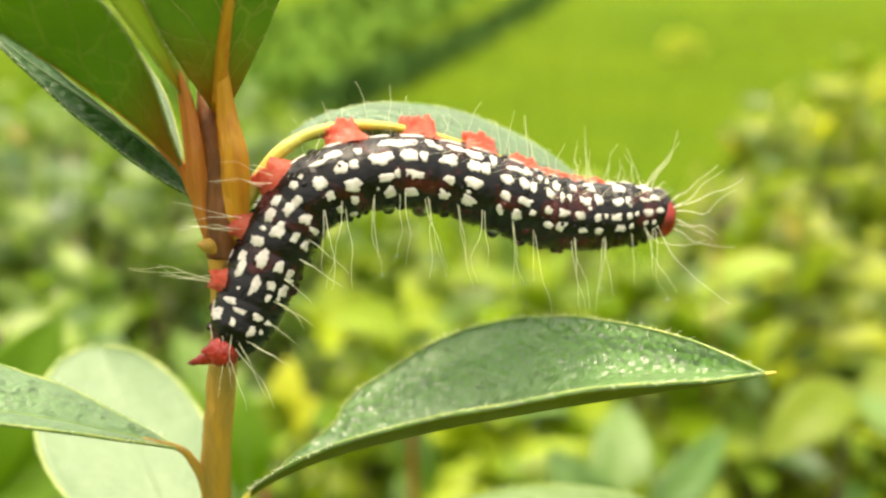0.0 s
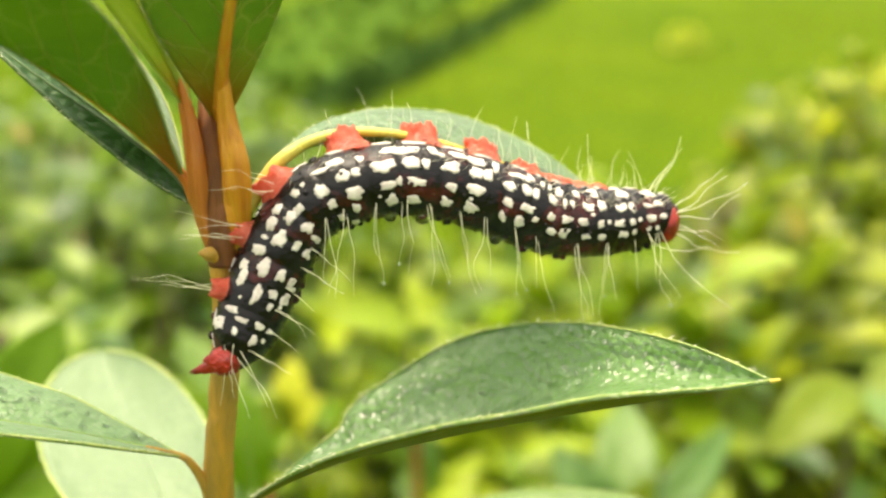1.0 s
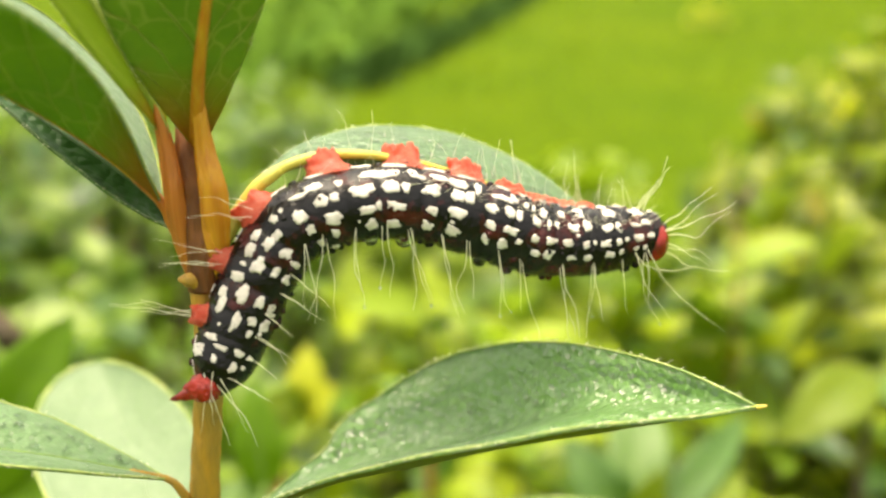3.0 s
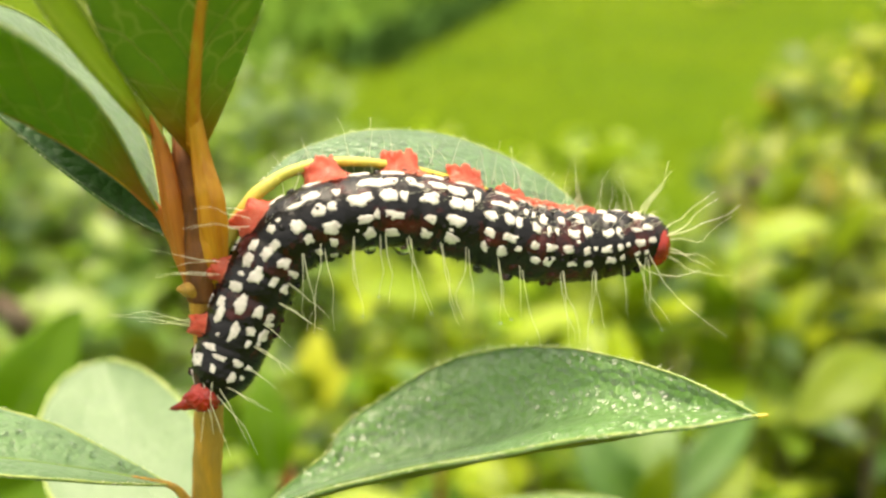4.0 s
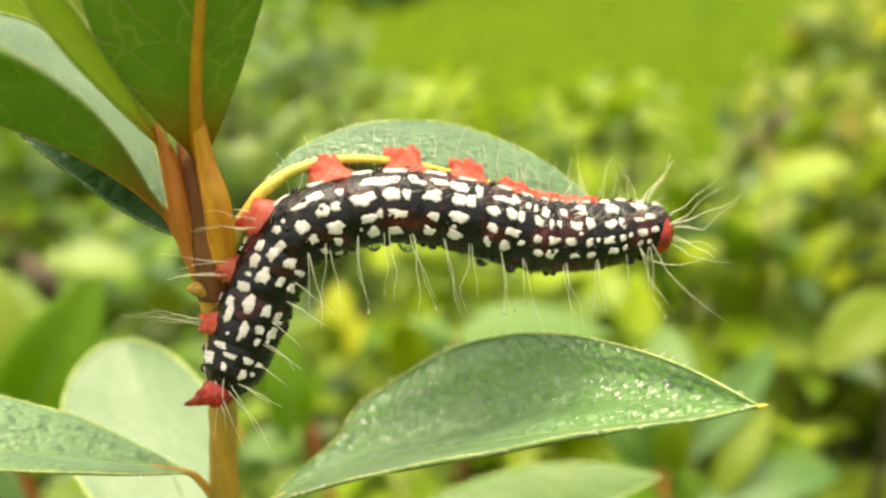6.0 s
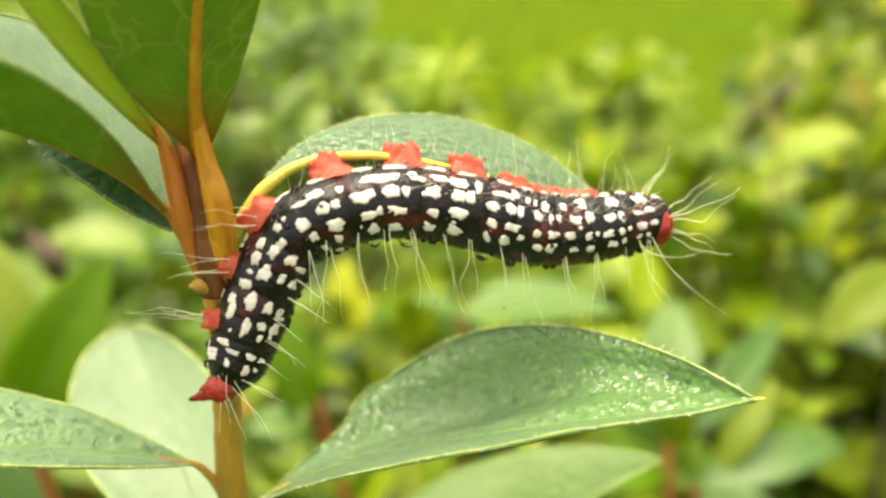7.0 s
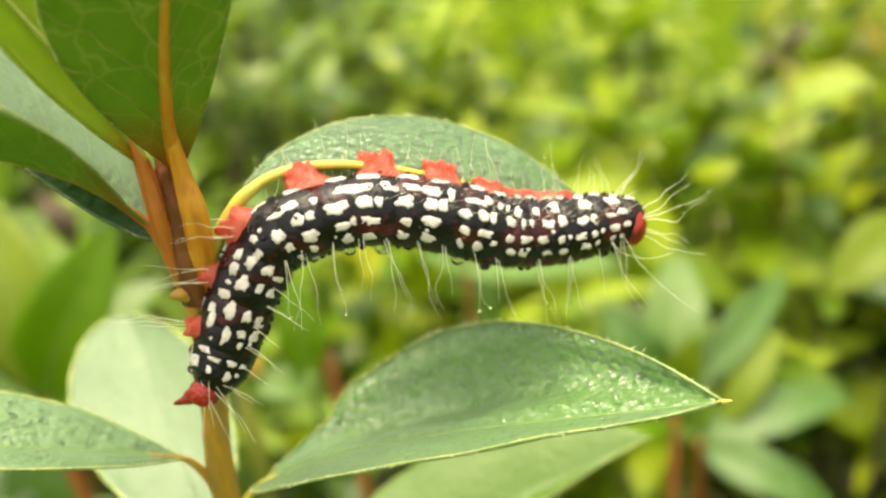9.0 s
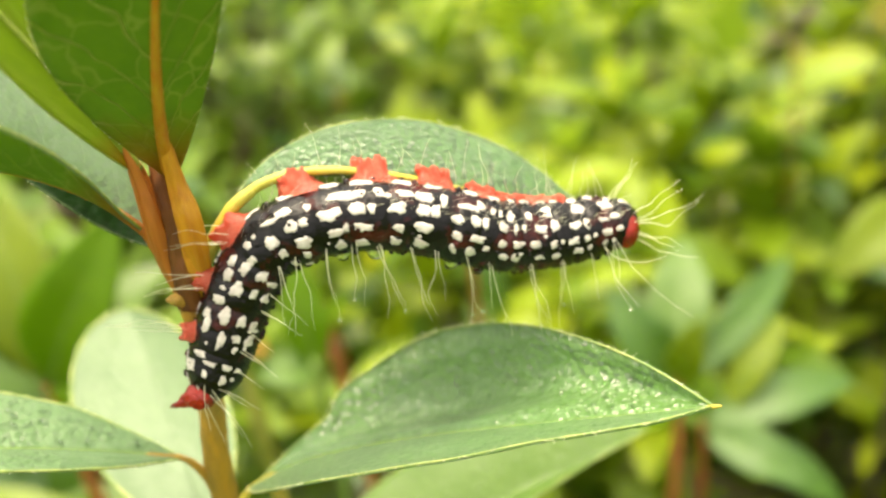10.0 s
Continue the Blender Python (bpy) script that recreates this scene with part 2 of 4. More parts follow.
BARK_RED = plain("stem_red", (0.36, 0.10, 0.018), (0.24, 0.085, 0.025), 200, 0.6)
TWIG = plain("twig_bark", (0.10, 0.065, 0.035), (0.05, 0.045, 0.025), 80, 0.8, 0.6, 0.001)
RED = plain("proleg_red", (0.84, 0.105, 0.055), (0.92, 0.27, 0.17), 1700, 0.36, 0.8, 0.0004, spec=0.5, coat=0.35)
HEAD_RED = plain("head_red", (0.31, 0.014, 0.007), (0.13, 0.006, 0.004), 600, 0.22, 0.6, 0.0003, spec=0.35, coat=0.2)
SPOT = plain("marking_white", (0.63, 0.60, 0.54), (0.47, 0.43, 0.38), 1300, 0.4, 0.4, 0.0001)
HAIR = plain("hair_white", (0.94, 0.93, 0.76), (0.90, 0.88, 0.66), 500, 0.4)
SOIL = plain("soil", (0.045, 0.03, 0.018), (0.03, 0.022, 0.014), 14, 0.95, 0.8, 0.02)


def skin_material():
    """Black caterpillar skin with maroon patches and a damp sheen."""
    m, nt, bsdf, _ = shader("skin_black")
    n1, n2 = noisy(nt, 420.0, 3.0), noisy(nt, 2600.0, 3.0)
    col = blend(nt, ramp(nt, n1, [(0.5, (0, 0, 0)), (0.66, (1, 1, 1))]), (0.003, 0.0028, 0.003), (0.055, 0.008, 0.007))
    nt.links.new(col, bsdf.inputs["Base Color"])
    nt.links.new(ramp(nt, n1, [(0.3, (0.13, 0.13, 0.13)), (0.7, (0.28, 0.28, 0.28))]), bsdf.inputs["Roughness"])
    bsdf.inputs["Specular IOR Level"].default_value = 0.26
    bumped(nt, bsdf, n2, 0.5, 0.0002)
    return m


SKIN = skin_material()


def let_through(m, colour, share):
    """Lets some light pass through a fleshy material."""
    nt = m.node_tree
    out = next(n for n in nt.nodes if n.type == 'OUTPUT_MATERIAL')
    body = next(n for n in nt.nodes if n.type == 'BSDF_PRINCIPLED')
    trans = nt.nodes.new("ShaderNodeBsdfTranslucent")
    trans.inputs["Color"].default_value = (*colour, 1)
    mix = node(nt, "MixShader", Fac=share)
    nt.links.new(body.outputs[0], mix.inputs[1])
    nt.links.new(trans.outputs[0], mix.inputs[2])
    nt.links.new(mix.outputs[0], out.inputs["Surface"])


let_through(RIB_ORANGE, (0.85, 0.34, 0.03), 0.3)
let_through(FUNNEL, (0.9, 0.42, 0.03), 0.3)
let_through(FUNNEL_PINK, (0.85, 0.34, 0.05), 0.3)
let_through(FORK_SHADE, (0.8, 0.33, 0.04), 0.2)
let_through(RED, (1.0, 0.22, 0.12), 0.45)
let_through(HAIR, (0.98, 0.97, 0.8), 0.55)


def water_material():
    m, nt, bsdf, _ = shader("water_drop")
    bsdf.inputs["Base Color"].default_value = (0.95, 1, 0.97, 1)
    bsdf.inputs["Roughness"].default_value = 0.03
    bsdf.inputs["IOR"].default_value = 1.33
    bsdf.inputs["Transmission Weight"].default_value = 1.0
    return m


WATER = water_material()


def lawn_material():
    m, nt, bsdf, _ = shader("lawn_grass")
    big, mid, fine = noisy(nt, 0.9, 3.0), noisy(nt, 9.0, 4.0), noisy(nt, 120.0, 3.0)
    col = blend(nt, ramp(nt, big, [(0.3, (0, 0, 0)), (0.7, (1, 1, 1))]), (0.066, 0.128, 0.003), (0.118, 0.178, 0.004))
    col = blend(nt, ramp(nt, mid, [(0.4, (0, 0, 0)), (0.75, (0.6, 0.6, 0.6))]), col, (0.07, 0.125, 0.006))
    col = blend(nt, ramp(nt, fine, [(0.35, (0.5, 0.5, 0.5)), (0.6, (0, 0, 0))]), col, (0.045, 0.085, 0.006))
    nt.links.new(col, bsdf.inputs["Base Color"])
    bsdf.inputs["Roughness"].default_value = 0.95
    bsdf.inputs["Specular IOR Level"].default_value = 0.05
    bumped(nt, bsdf, fine, 0.8, 0.02)
    return m


LAWN = lawn_material()
GRASS = plain("grass_blade", (0.085, 0.165, 0.007), (0.135, 0.205, 0.008), 3, 0.8, 0.0, spec=0.1)

# ---- building helpers ----
MM = 0.001


def at(x, y, z):
    """A place in millimetres from the first eye."""
    return Vector((x * MM, y * MM, EYE + z * MM))


def mesh_object(name, verts, faces, material, parent=None, label="", uvs=None, smooth=True):
    me = bpy.data.meshes.new(name)
    me.from_pydata([tuple(v) for v in verts], [], faces)
    me.materials.append(material)
    if uvs is not None:
        layer = me.uv_layers.new(name="UVMap")
        index = np.zeros(len(me.loops), dtype=np.int32)
        me.loops.foreach_get("vertex_index", index)
        layer.data.foreach_set("uv", np.asarray(uvs, dtype=np.float32)[index].ravel())
    if smooth:
        me.polygons.foreach_set("use_smooth", [True] * len(me.polygons))
    me.update()
    ob = new(name, me)
    ob.parent = parent
    if label:
        tagged(ob, label)
    return ob


def part(name, bm, material, parent, label=""):
    me = bpy.data.meshes.new(name)
    bm.to_mesh(me)
    bm.free()
    me.materials.append(material)
    me.polygons.foreach_set("use_smooth", [True] * len(me.polygons))
    ob = new(name, me)
    ob.parent = parent
    return tagged(ob, label)


def thing(name, label, category, group="", kind=""):
    return tagged(new(name), label, category, group, kind)


def bezier(p, u):
    a, b, c, d = p
    w = 1 - u
    return a * w ** 3 + b * (3 * w * w * u) + c * (3 * w * u * u) + d * u ** 3


def spline(points, u):
    """A smooth curve through the points, u from 0 to 1."""
    n = len(points) - 1
    k = min(int(u * n), n - 1)
    f = u * n - k
    p1, p2 = points[k], points[k + 1]
    p0 = points[k - 1] if k else p1 * 2 - p2
    p3 = points[k + 2] if k + 2 <= n else p2 * 2 - p1
    return 0.5 * ((2 * p1) + (p2 - p0) * f + (2 * p0 - 5 * p1 + 4 * p2 - p3) * f * f + (3 * p1 - p0 - 3 * p2 + p3) * f ** 3)


def tube_data(points, radii, sides=8, start=0, closed=True):
    """Vertices and faces of a tube along points with the given radii."""
    verts, faces, side = [], [], None
    for k, p in enumerate(points):
        way = (points[min(k + 1, len(points) - 1)] - points[max(k - 1, 0)]).normalized()
        if side is None:
            side = way.orthogonal().normalized()
        side = (side - way * side.dot(way)).normalized()
        up = way.cross(side)
        for j in range(sides):
            a = 2 * math.pi * j / sides
            verts.append(p + (side * math.cos(a) + up * math.sin(a)) * radii[k])
    for k in range(len(points) - 1):
        for j in range(sides):
            a, b = start + k * sides + j, start + k * sides + (j + 1) % sides
            faces.append((a, b, b + sides, a + sides))
    if closed:
        faces.append(tuple(start + j for j in reversed(range(sides))))
        faces.append(tuple(start + (len(points) - 1) * sides + j for j in range(sides)))
    return verts, faces


def tube(name, control, radii, material, parent, label="", steps=40, sides=14, rough=0.0, ridges=0):
    """A tube through control places, its radius gliding along the list; rough: uneven bark."""
    pts = [spline(control, k / steps) for k in range(steps + 1)]
    rr = [float(np.interp(k / steps, np.linspace(0, 1, len(radii)), radii)) for k in range(steps + 1)]
    verts, faces = tube_data(pts, rr, sides)
    if rough:
        mid = [pts[k // sides] for k in range(len(verts))]
        verts = [m + (v - m) * (1 + rough * noise.noise(v * 900) + rough * 0.5 * noise.noise(v * 2600)) for v, m in zip(verts, mid)]
    if ridges:
        # folds run along the stalk
        deep = [1 + 0.06 * math.sin(ridges * 2 * math.pi * (k % sides) / sides + 0.03 * (k // sides)) + 0.03 * math.sin(2 * ridges * 2 * math.pi * (k % sides) / sides) for k in range(len(verts))]
        verts = [pts[k // sides] + (v - pts[k // sides]) * d for k, (v, d) in enumerate(zip(verts, deep))]
    return mesh_object(name, verts, faces, material, parent, label)


# ---- leaves of the near shoot ----
def near_leaf(parent, material, label, base, tip, rib, near, far, sag=(0.0, 0.0), rim=RIM, rib_mat=RIB, rib_r=0.32, rim_r=0.14, lip=1.0,
              nu=56, nv=11, wave=0.3, thick=0.22, fringe=0.45, stalk=(), stalk_r=0.7, stalk_mat=None, under=None, top_dir=(0, 0, 1), neck=0.0, shallow=1.0):
    """A leaf blade between a midrib and two margins, each a curve from base to tip (millimetres); sag: hollow of either half; shallow: share of it near base and tip."""
    ends = at(*base), at(*tip)
    curve = [[ends[0], at(*c[0]), at(*c[1]), ends[1]] for c in (rib, near, far)]
    verts, uvs, faces = [], [], []
    edge = ([], [])
    for k in range(nu + 1):
        u = k / nu
        m, a, b = (bezier(c, u) for c in curve)
        rise = min(1.0, max(0.0, (u - 0.15) / 0.45))
        fall = min(1.0, max(0.0, (u - 0.5) / 0.4))
        hollow = shallow + (1 - shallow) * rise * rise * (3 - 2 * rise) * (1 - 0.8 * fall * fall * (3 - 2 * fall))
        way = (bezier(curve[0], min(u + 0.02, 1)) - bezier(curve[0], max(u - 0.02, 0))).normalized()
        if neck:
            # the far margin draws in just above the stalk
            b = b + way * MM * neck * (math.exp(-((u - 0.20) / 0.055) ** 2) - 0.25 * math.exp(-((u - 0.33) / 0.05) ** 2))
        for j in range(-nv, nv + 1):
            v = abs(j) / nv
            to = (a if j < 0 else b) - m
            normal = way.cross(b - a)
            normal = normal.normalized() if normal.length > 1e-9 else Vector((0, 0, 1))
            bulge = sag[0 if j < 0 else 1] * hollow * MM * v ** lip * (1 - v) / ((lip / (lip + 1)) ** lip / (lip + 1)) * min(1.0, to.length / 0.006)
            ripple = wave * MM * noise.noise(Vector((u * 6, j * 0.28, base[0]))) * v * min(1.0, to.length / 0.004)
            p = m + to * v + normal * (bulge + ripple)
            verts.append(p)
            uvs.append((u, j / nv))
            if j == -nv:
                edge[0].append(p)
            if j == nv:
                edge[1].append(p)
    w = 2 * nv + 1
    for k in range(nu):
        for j in range(w - 1):
            i = k * w + j
            faces.append((i, i + 1, i + w + 1, i + w))
    i = (nu // 2) * w + w // 2
    if (verts[i + 1] - verts[i - 1]).cross(verts[i + w] - verts[i - w]).dot(Vector(top_dir)) < 0:
        faces = [tuple(reversed(f)) for f in faces]
    blade = mesh_object("leaf", verts, faces, material, parent, label, uvs)
    blade.data.materials.append(under or material)
    solid = blade.modifiers.new("thickness", 'SOLIDIFY')
    solid.thickness, solid.offset, solid.material_offset = thick * MM, -1.0, 1
    # raised midrib, thick at the base
    line = [bezier(curve[0], k / nu) for k in range(nu + 1)]
    radii = [rib_r * MM * (1.05 - 0.85 * k / nu) for k in range(nu + 1)]
    if stalk:
        lead = [at(*p) for p in stalk] + [line[0], line[6]]
        steps = 30
        track = [spline(lead, k / steps) for k in range(steps + 1)]
        thin = [(stalk_r + (rib_r - stalk_r) * (k / steps) ** 0.8) * MM * (1 + 0.12 * noise.noise(track[k] * 700)) for k in range(steps + 1)]
        line, radii = line[4:], radii[4:]
        v1, f1 = tube_data(track, thin, 14)
        mesh_object("petiole", v1, f1, stalk_mat or rib_mat, blade)
    v1, f1 = tube_data(line, radii, 10)
    mesh_object("midrib", v1, f1, rib_mat, blade)
    # pale rim, with its fringe of short hairs
    for side in edge:
        v1, f1 = tube_data(side, [rim_r * MM * (0.85 + 0.5 * noise.noise(p * 1400)) for p in side], 6)
        mesh_object("rim", v1, f1, rim, blade)
    if fringe:
        rnd, hv, hf = random.Random(int(base[0] * 10)), [], []
        for side in edge:
            for k in range(240):
                p = spline(side, rnd.uniform(0.04, 0.99))
                c = bezier(curve[0], 0.5)
                way = (p - c).normalized() * 0.6 + Vector((rnd.uniform(-1, 1), rnd.uniform(-1, 1), rnd.uniform(-0.7, 1))) * 0.6
                a, b = tube_data([p, p + way * fringe * MM * rnd.uniform(0.4, 1)], [0.03 * MM, 0.008 * MM], 3, len(hv))
                hv += a
                hf += b
        tagged(mesh_object("fringe", hv, hf, HAIR, blade), kind="stuff")
    return blade, curve


def droplets(blade, count, seed, lo=0.05, hi=0.17, where=(0.05, 0.95), across=(-1, 1)):
    """Small rain drops lying on a blade."""
    rnd, verts, faces = random.Random(seed), [], []
    me = blade.data
    w = 23
    for _ in range(count):
        k, j = rnd.randint(int(where[0] * 56), int(where[1] * 56) - 1), rnd.randint(int(11 + across[0] * 10), int(11 + across[1] * 10) - 1)
        a, b, c = (me.vertices[i].co for i in (k * w + j, k * w + j + 1, (k + 1) * w + j))
        p = a + (b - a) * rnd.random() + (c - a) * rnd.random()
        n = (b - a).cross(c - a).normalized()
        if n.z < 0:
            n = -n
        p = p + n * 0.11 * MM
        r = rnd.uniform(lo, hi) ** 1.0 * MM
        s = n.orthogonal().normalized()
        t = n.cross(s)
        first = len(verts)
        verts.append(p + n * r * 0.62)
        for ring, (rr, hh) in enumerate(((0.55, 0.5), (0.9, 0.22), (1.0, -0.1))):
            for q in range(8):
                ang = q * math.pi / 4
                verts.append(p + (s * math.cos(ang) + t * math.sin(ang) * rnd.uniform(0.8, 1.2)) * r * rr + n * r * hh)
        for q in range(8):
            faces.append((first, first + 1 + q, first + 1 + (q + 1) % 8))
            for ring in range(2):
                o = first + 1 + ring * 8
                faces.append((o + q, o + 8 + q, o + 8 + (q + 1) % 8, o + (q + 1) % 8))
    tagged(mesh_object("dew", verts, faces, WATER, blade), kind="stuff")


def near_shoot():
    shoot = thing("azalea_shoot", "upright azalea shoot with tan stem and wet hairy green leaves", "plant")
    tube("stem", [at(-27, 84, -200), at(-24, 80, -120), at(-22, 78, -75), at(-20.4, 75.6, -50), at(-19.2, 75.2, -41), at(-18.1, 74.9, -33),
                  at(-17.9, 74.9, -27), at(-17.9, 75.6, -23.5), at(-18.1, 75.9, -21)],
         [2.2 * MM, 1.9 * MM, 1.6 * MM, 1.35 * MM, 1.25 * MM, 1.2 * MM, 1.15 * MM, 0.9 * MM, 0.5 * MM], BARK, shoot, steps=120, sides=20, rough=0.10)
    tube("bud", [at(-17.9, 74.2, -27.2), at(-18.8, 73.6, -26.5), at(-19.5, 73.3, -26.3)], [0.6 * MM, 0.62 * MM, 0.12 * MM], BARK, shoot, "small knobbly bud scar", 14, 10, 0.25)
    # the broad troughed leaf under the caterpillar
    blade, _ = near_leaf(shoot, LEAF_TOP, "broad green leaf, hollow like a trough, beaded with rain", (-17.4, 75.9, -51.3), (25.4, 69, -35.5),
                         ((-11, 77.4, -46.1), (11.6, 71.5, -39.5)), ((-14.3, 60.9, -37.5), (7.9, 59.2, -30.7)), ((-8.6, 84.4, -47), (2.7, 91.8, -31.4)), (-0.3, -5.4),
                         stalk=((-20.3, 75.4, -56), (-19.2, 75.4, -53.4)), under=LEAF_BACK, rib_mat=RIB_GREEN, stalk_mat=RIB, rib_r=0.2, rim_r=0.095, wave=0.5, fringe=0.6, neck=1.9, lip=2.0, shallow=0.2)
    tube("leaf_tip", [at(25.0, 69.1, -35.7), at(25.5, 68.95, -35.5), at(26.1, 68.8, -35.3)], [0.17 * MM, 0.19 * MM, 0.08 * MM], RIB, blade, "tiny yellow tip", 8, 8)
    droplets(blade, 300, 3, 0.04, 0.16)
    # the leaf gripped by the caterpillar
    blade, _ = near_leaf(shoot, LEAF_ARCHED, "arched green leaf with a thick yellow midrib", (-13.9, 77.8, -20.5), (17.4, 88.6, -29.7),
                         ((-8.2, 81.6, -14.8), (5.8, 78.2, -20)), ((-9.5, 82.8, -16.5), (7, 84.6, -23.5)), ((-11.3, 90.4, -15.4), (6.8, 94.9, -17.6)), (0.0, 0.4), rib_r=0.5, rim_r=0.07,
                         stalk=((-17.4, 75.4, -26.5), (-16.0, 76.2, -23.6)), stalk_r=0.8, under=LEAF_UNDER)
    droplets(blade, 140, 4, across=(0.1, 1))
    # the low leaf reaching to the side
    blade, _ = near_leaf(shoot, LEAF_SOFT, "narrow wet leaf on a curved tan stalk", (-22.9, 74, -45.3), (-52.3, 61.6, -32.8),
                         ((-31, 71, -40.5), (-42, 66, -35.2)), ((-25.3, 65.3, -39.0), (-41.8, 62.2, -34.6)), ((-36.8, 79.1, -39.2), (-47.1, 72.4, -30.8)), (-0.3, -0.4),
                         stalk=((-20.6, 75.4, -53.5), (-21.2, 74.9, -49.4), (-21.9, 74.5, -47)), stalk_mat=BARK, rib_mat=RIB_GREEN, rib_r=0.16, under=LEAF_UNDER)
    droplets(blade, 70, 5)
    droplets(blade, 18, 6, 0.2, 0.36, (0.1, 0.6), (0.05, 0.9))
    # the pale leaf standing behind
    near_leaf(shoot, LEAF_PALE, "pale green downy leaf behind the stem", (-24.2, 77, -59.6), (-41.1, 106.9, -51.3),
              ((-29.5, 87.5, -58.5), (-37, 99, -55)), ((-45.9, 82.6, -58.1), (-49.1, 102.4, -49.1)), ((-18.9, 90.8, -57.3), (-31.1, 102.9, -48.8)), (0.3, 0.3), rim_r=0.2, rib_mat=LEAF_PALE, rib_r=0.14,
              stalk=((-21, 76.4, -64), (-22, 76.4, -61.5)), under=LEAF_UNDER)
    # a lower leaf
    near_leaf(shoot, LEAF_LIGHT, "flat light green lower leaf", (-18.5, 90, -80.5), (24.7, 102, -69.6),
              ((-3, 92.5, -80), (14, 98, -72)), ((-7.7, 84.3, -81.9), (8.7, 92.5, -71.1)), ((-11.4, 104.2, -74.5), (7.7, 107.7, -67)), (0.3, 0.3), rim_r=0.1, rib_mat=RIB_GREEN, rib_r=0.2,
              stalk=((-22.6, 78.6, -92), (-21.5, 84, -85.5)), under=LEAF_UNDER)
    # top whorl
    near_leaf(shoot, LEAF_PALE, "upright young leaf with an orange midrib and net of veins", (-17.9, 77.3, -17.2), (-6.6, 66, 14.2),
              ((-16.9, 73.9, -10.8), (-13.6, 71.5, 1.2)), ((-19.9, 73.2, -10.7), (-29.8, 66.6, 2.3)), ((-15.1, 76.5, -13.2), (-5, 74.3, 3.2)), (0.5, 0.5), rib_mat=RIB_ORANGE, rib_r=0.62, fringe=0.22, rim=RIM_YOUNG, rim_r=0.09,
              stalk=((-17.5, 74.8, -28.5), (-16.9, 74.6, -23.4), (-17.3, 75.6, -19.5)), stalk_r=0.75, stalk_mat=RIB_ORANGE, under=LEAF_UNDER, top_dir=(0, 1, 0.3))
    near_leaf(shoot, LEAF_BRIGHT, "bright yellow-green young leaf", (-20.1, 76.6, -16.3), (-28.2, 69.5, 8.6),
              ((-19.8, 74.2, -11.5), (-24, 73.0, -3)), ((-19.6, 71.5, -11.8), (-27.5, 69.5, -4)), ((-19.4, 76.5, -11), (-22.5, 76.5, 0)), (0.4, 0.4), rib_mat=RIM_YOUNG, rib_r=0.55, fringe=0.2, rim=RIM_YOUNG, rim_r=0.09,
              stalk=((-18.0, 75.2, -28.5), (-18.4, 75.4, -24), (-18.9, 75.6, -20)), stalk_r=0.7, stalk_mat=FUNNEL_PINK, under=LEAF_BRIGHT, top_dir=(0, 1, 0.3))
    near_leaf(shoot, LEAF_DOWNY, "folded leaf with a dark underside and pale downy top", (-20.7, 75.4, -20.6), (-32.7, 59.2, -3.6),
              ((-26.2, 75.6, -14), (-29, 66.7, -9.3)), ((-19.3, 64.7, -8.4), (-22.5, 62.4, 0.4)), ((-22, 86, -16), (-36, 90, 0)), (0.3, -0.4), rib_mat=RIB_ORANGE, rib_r=0.35, fringe=0.25, rim=RIM_YOUNG, rim_r=0.10,
              stalk=((-18.2, 74.9, -29), (-19.1, 75.3, -25), (-20.0, 75.5, -22.4)), stalk_r=0.8, stalk_mat=FUNNEL_PINK, under=LEAF_UNDER, top_dir=(-0.2, 0.3, 1))
    near_leaf(shoot, LEAF_DARK, "dark rolled leaf with a glossy back", (-20.2, 77.1, -23.6), (-41.5, 81.2, -5.6),
              ((-24, 78.6, -17.4), (-32.5, 77.8, -14.9)), ((-25.3, 73.8, -19.6), (-32.8, 77.3, -13.4)), ((-25, 81, -19.8), (-33, 82, -13)), (0.6, 0.6), rib_mat=RIM_GREEN, rib_r=0.2, rim=RIM_GREEN,
              stalk=((-17.9, 75.2, -28.5), (-18.8, 76.2, -25.8)), stalk_r=0.8)
    # the fork: two broad folded stalk bases, a brown fill between with shade painted in
    tube("fork_fill", [at(-17.9, 74.4, -27.8), at(-17.8, 74.9, -25.0), at(-17.9, 75.6, -22.0), at(-18.2, 76.2, -19.3), at(-18.7, 77.0, -16.7), at(-19.2, 77.9, -14.1)],
         [1.15 * MM, 1.3 * MM, 1.3 * MM, 1.2 * MM, 0.9 * MM, 0.3 * MM], FORK_SHADE, shoot, "reddish brown fill between the leaf stalks, darkened for the shade there", 50, 36, 0.05, 3)
    tube("petiole", [at(-16.6, 74.6, -26.3), at(-16.5, 74.9, -23.8), at(-16.4, 74.9, -21.4), at(-16.5, 75.1, -18.9), at(-16.9, 75.6, -16.5), at(-17.0, 75.7, -13.7), at(-16.9, 75.7, -11.2)],
         [0.6 * MM, 0.95 * MM, 1.12 * MM, 1.08 * MM, 0.80 * MM, 0.58 * MM, 0.3 * MM], FUNNEL, shoot, "broad folded yellow-orange stalk base", 60, 40, 0.05, 6)
    tube("petiole", [at(-18.6, 74.7, -26.4), at(-19.2, 75.0, -23.8), at(-19.4, 75.0, -21.3), at(-19.5, 75.1, -18.9), at(-19.8, 75.3, -16.1), at(-20.0, 75.1, -14.0), at(-20.2, 75.0, -12.6)],
         [0.6 * MM, 0.75 * MM, 0.8 * MM, 0.78 * MM, 0.58 * MM, 0.34 * MM, 0.1 * MM], FUNNEL_PINK, shoot, "broad folded pinkish orange stalk base", 60, 40, 0.05, 5)
    return shoot


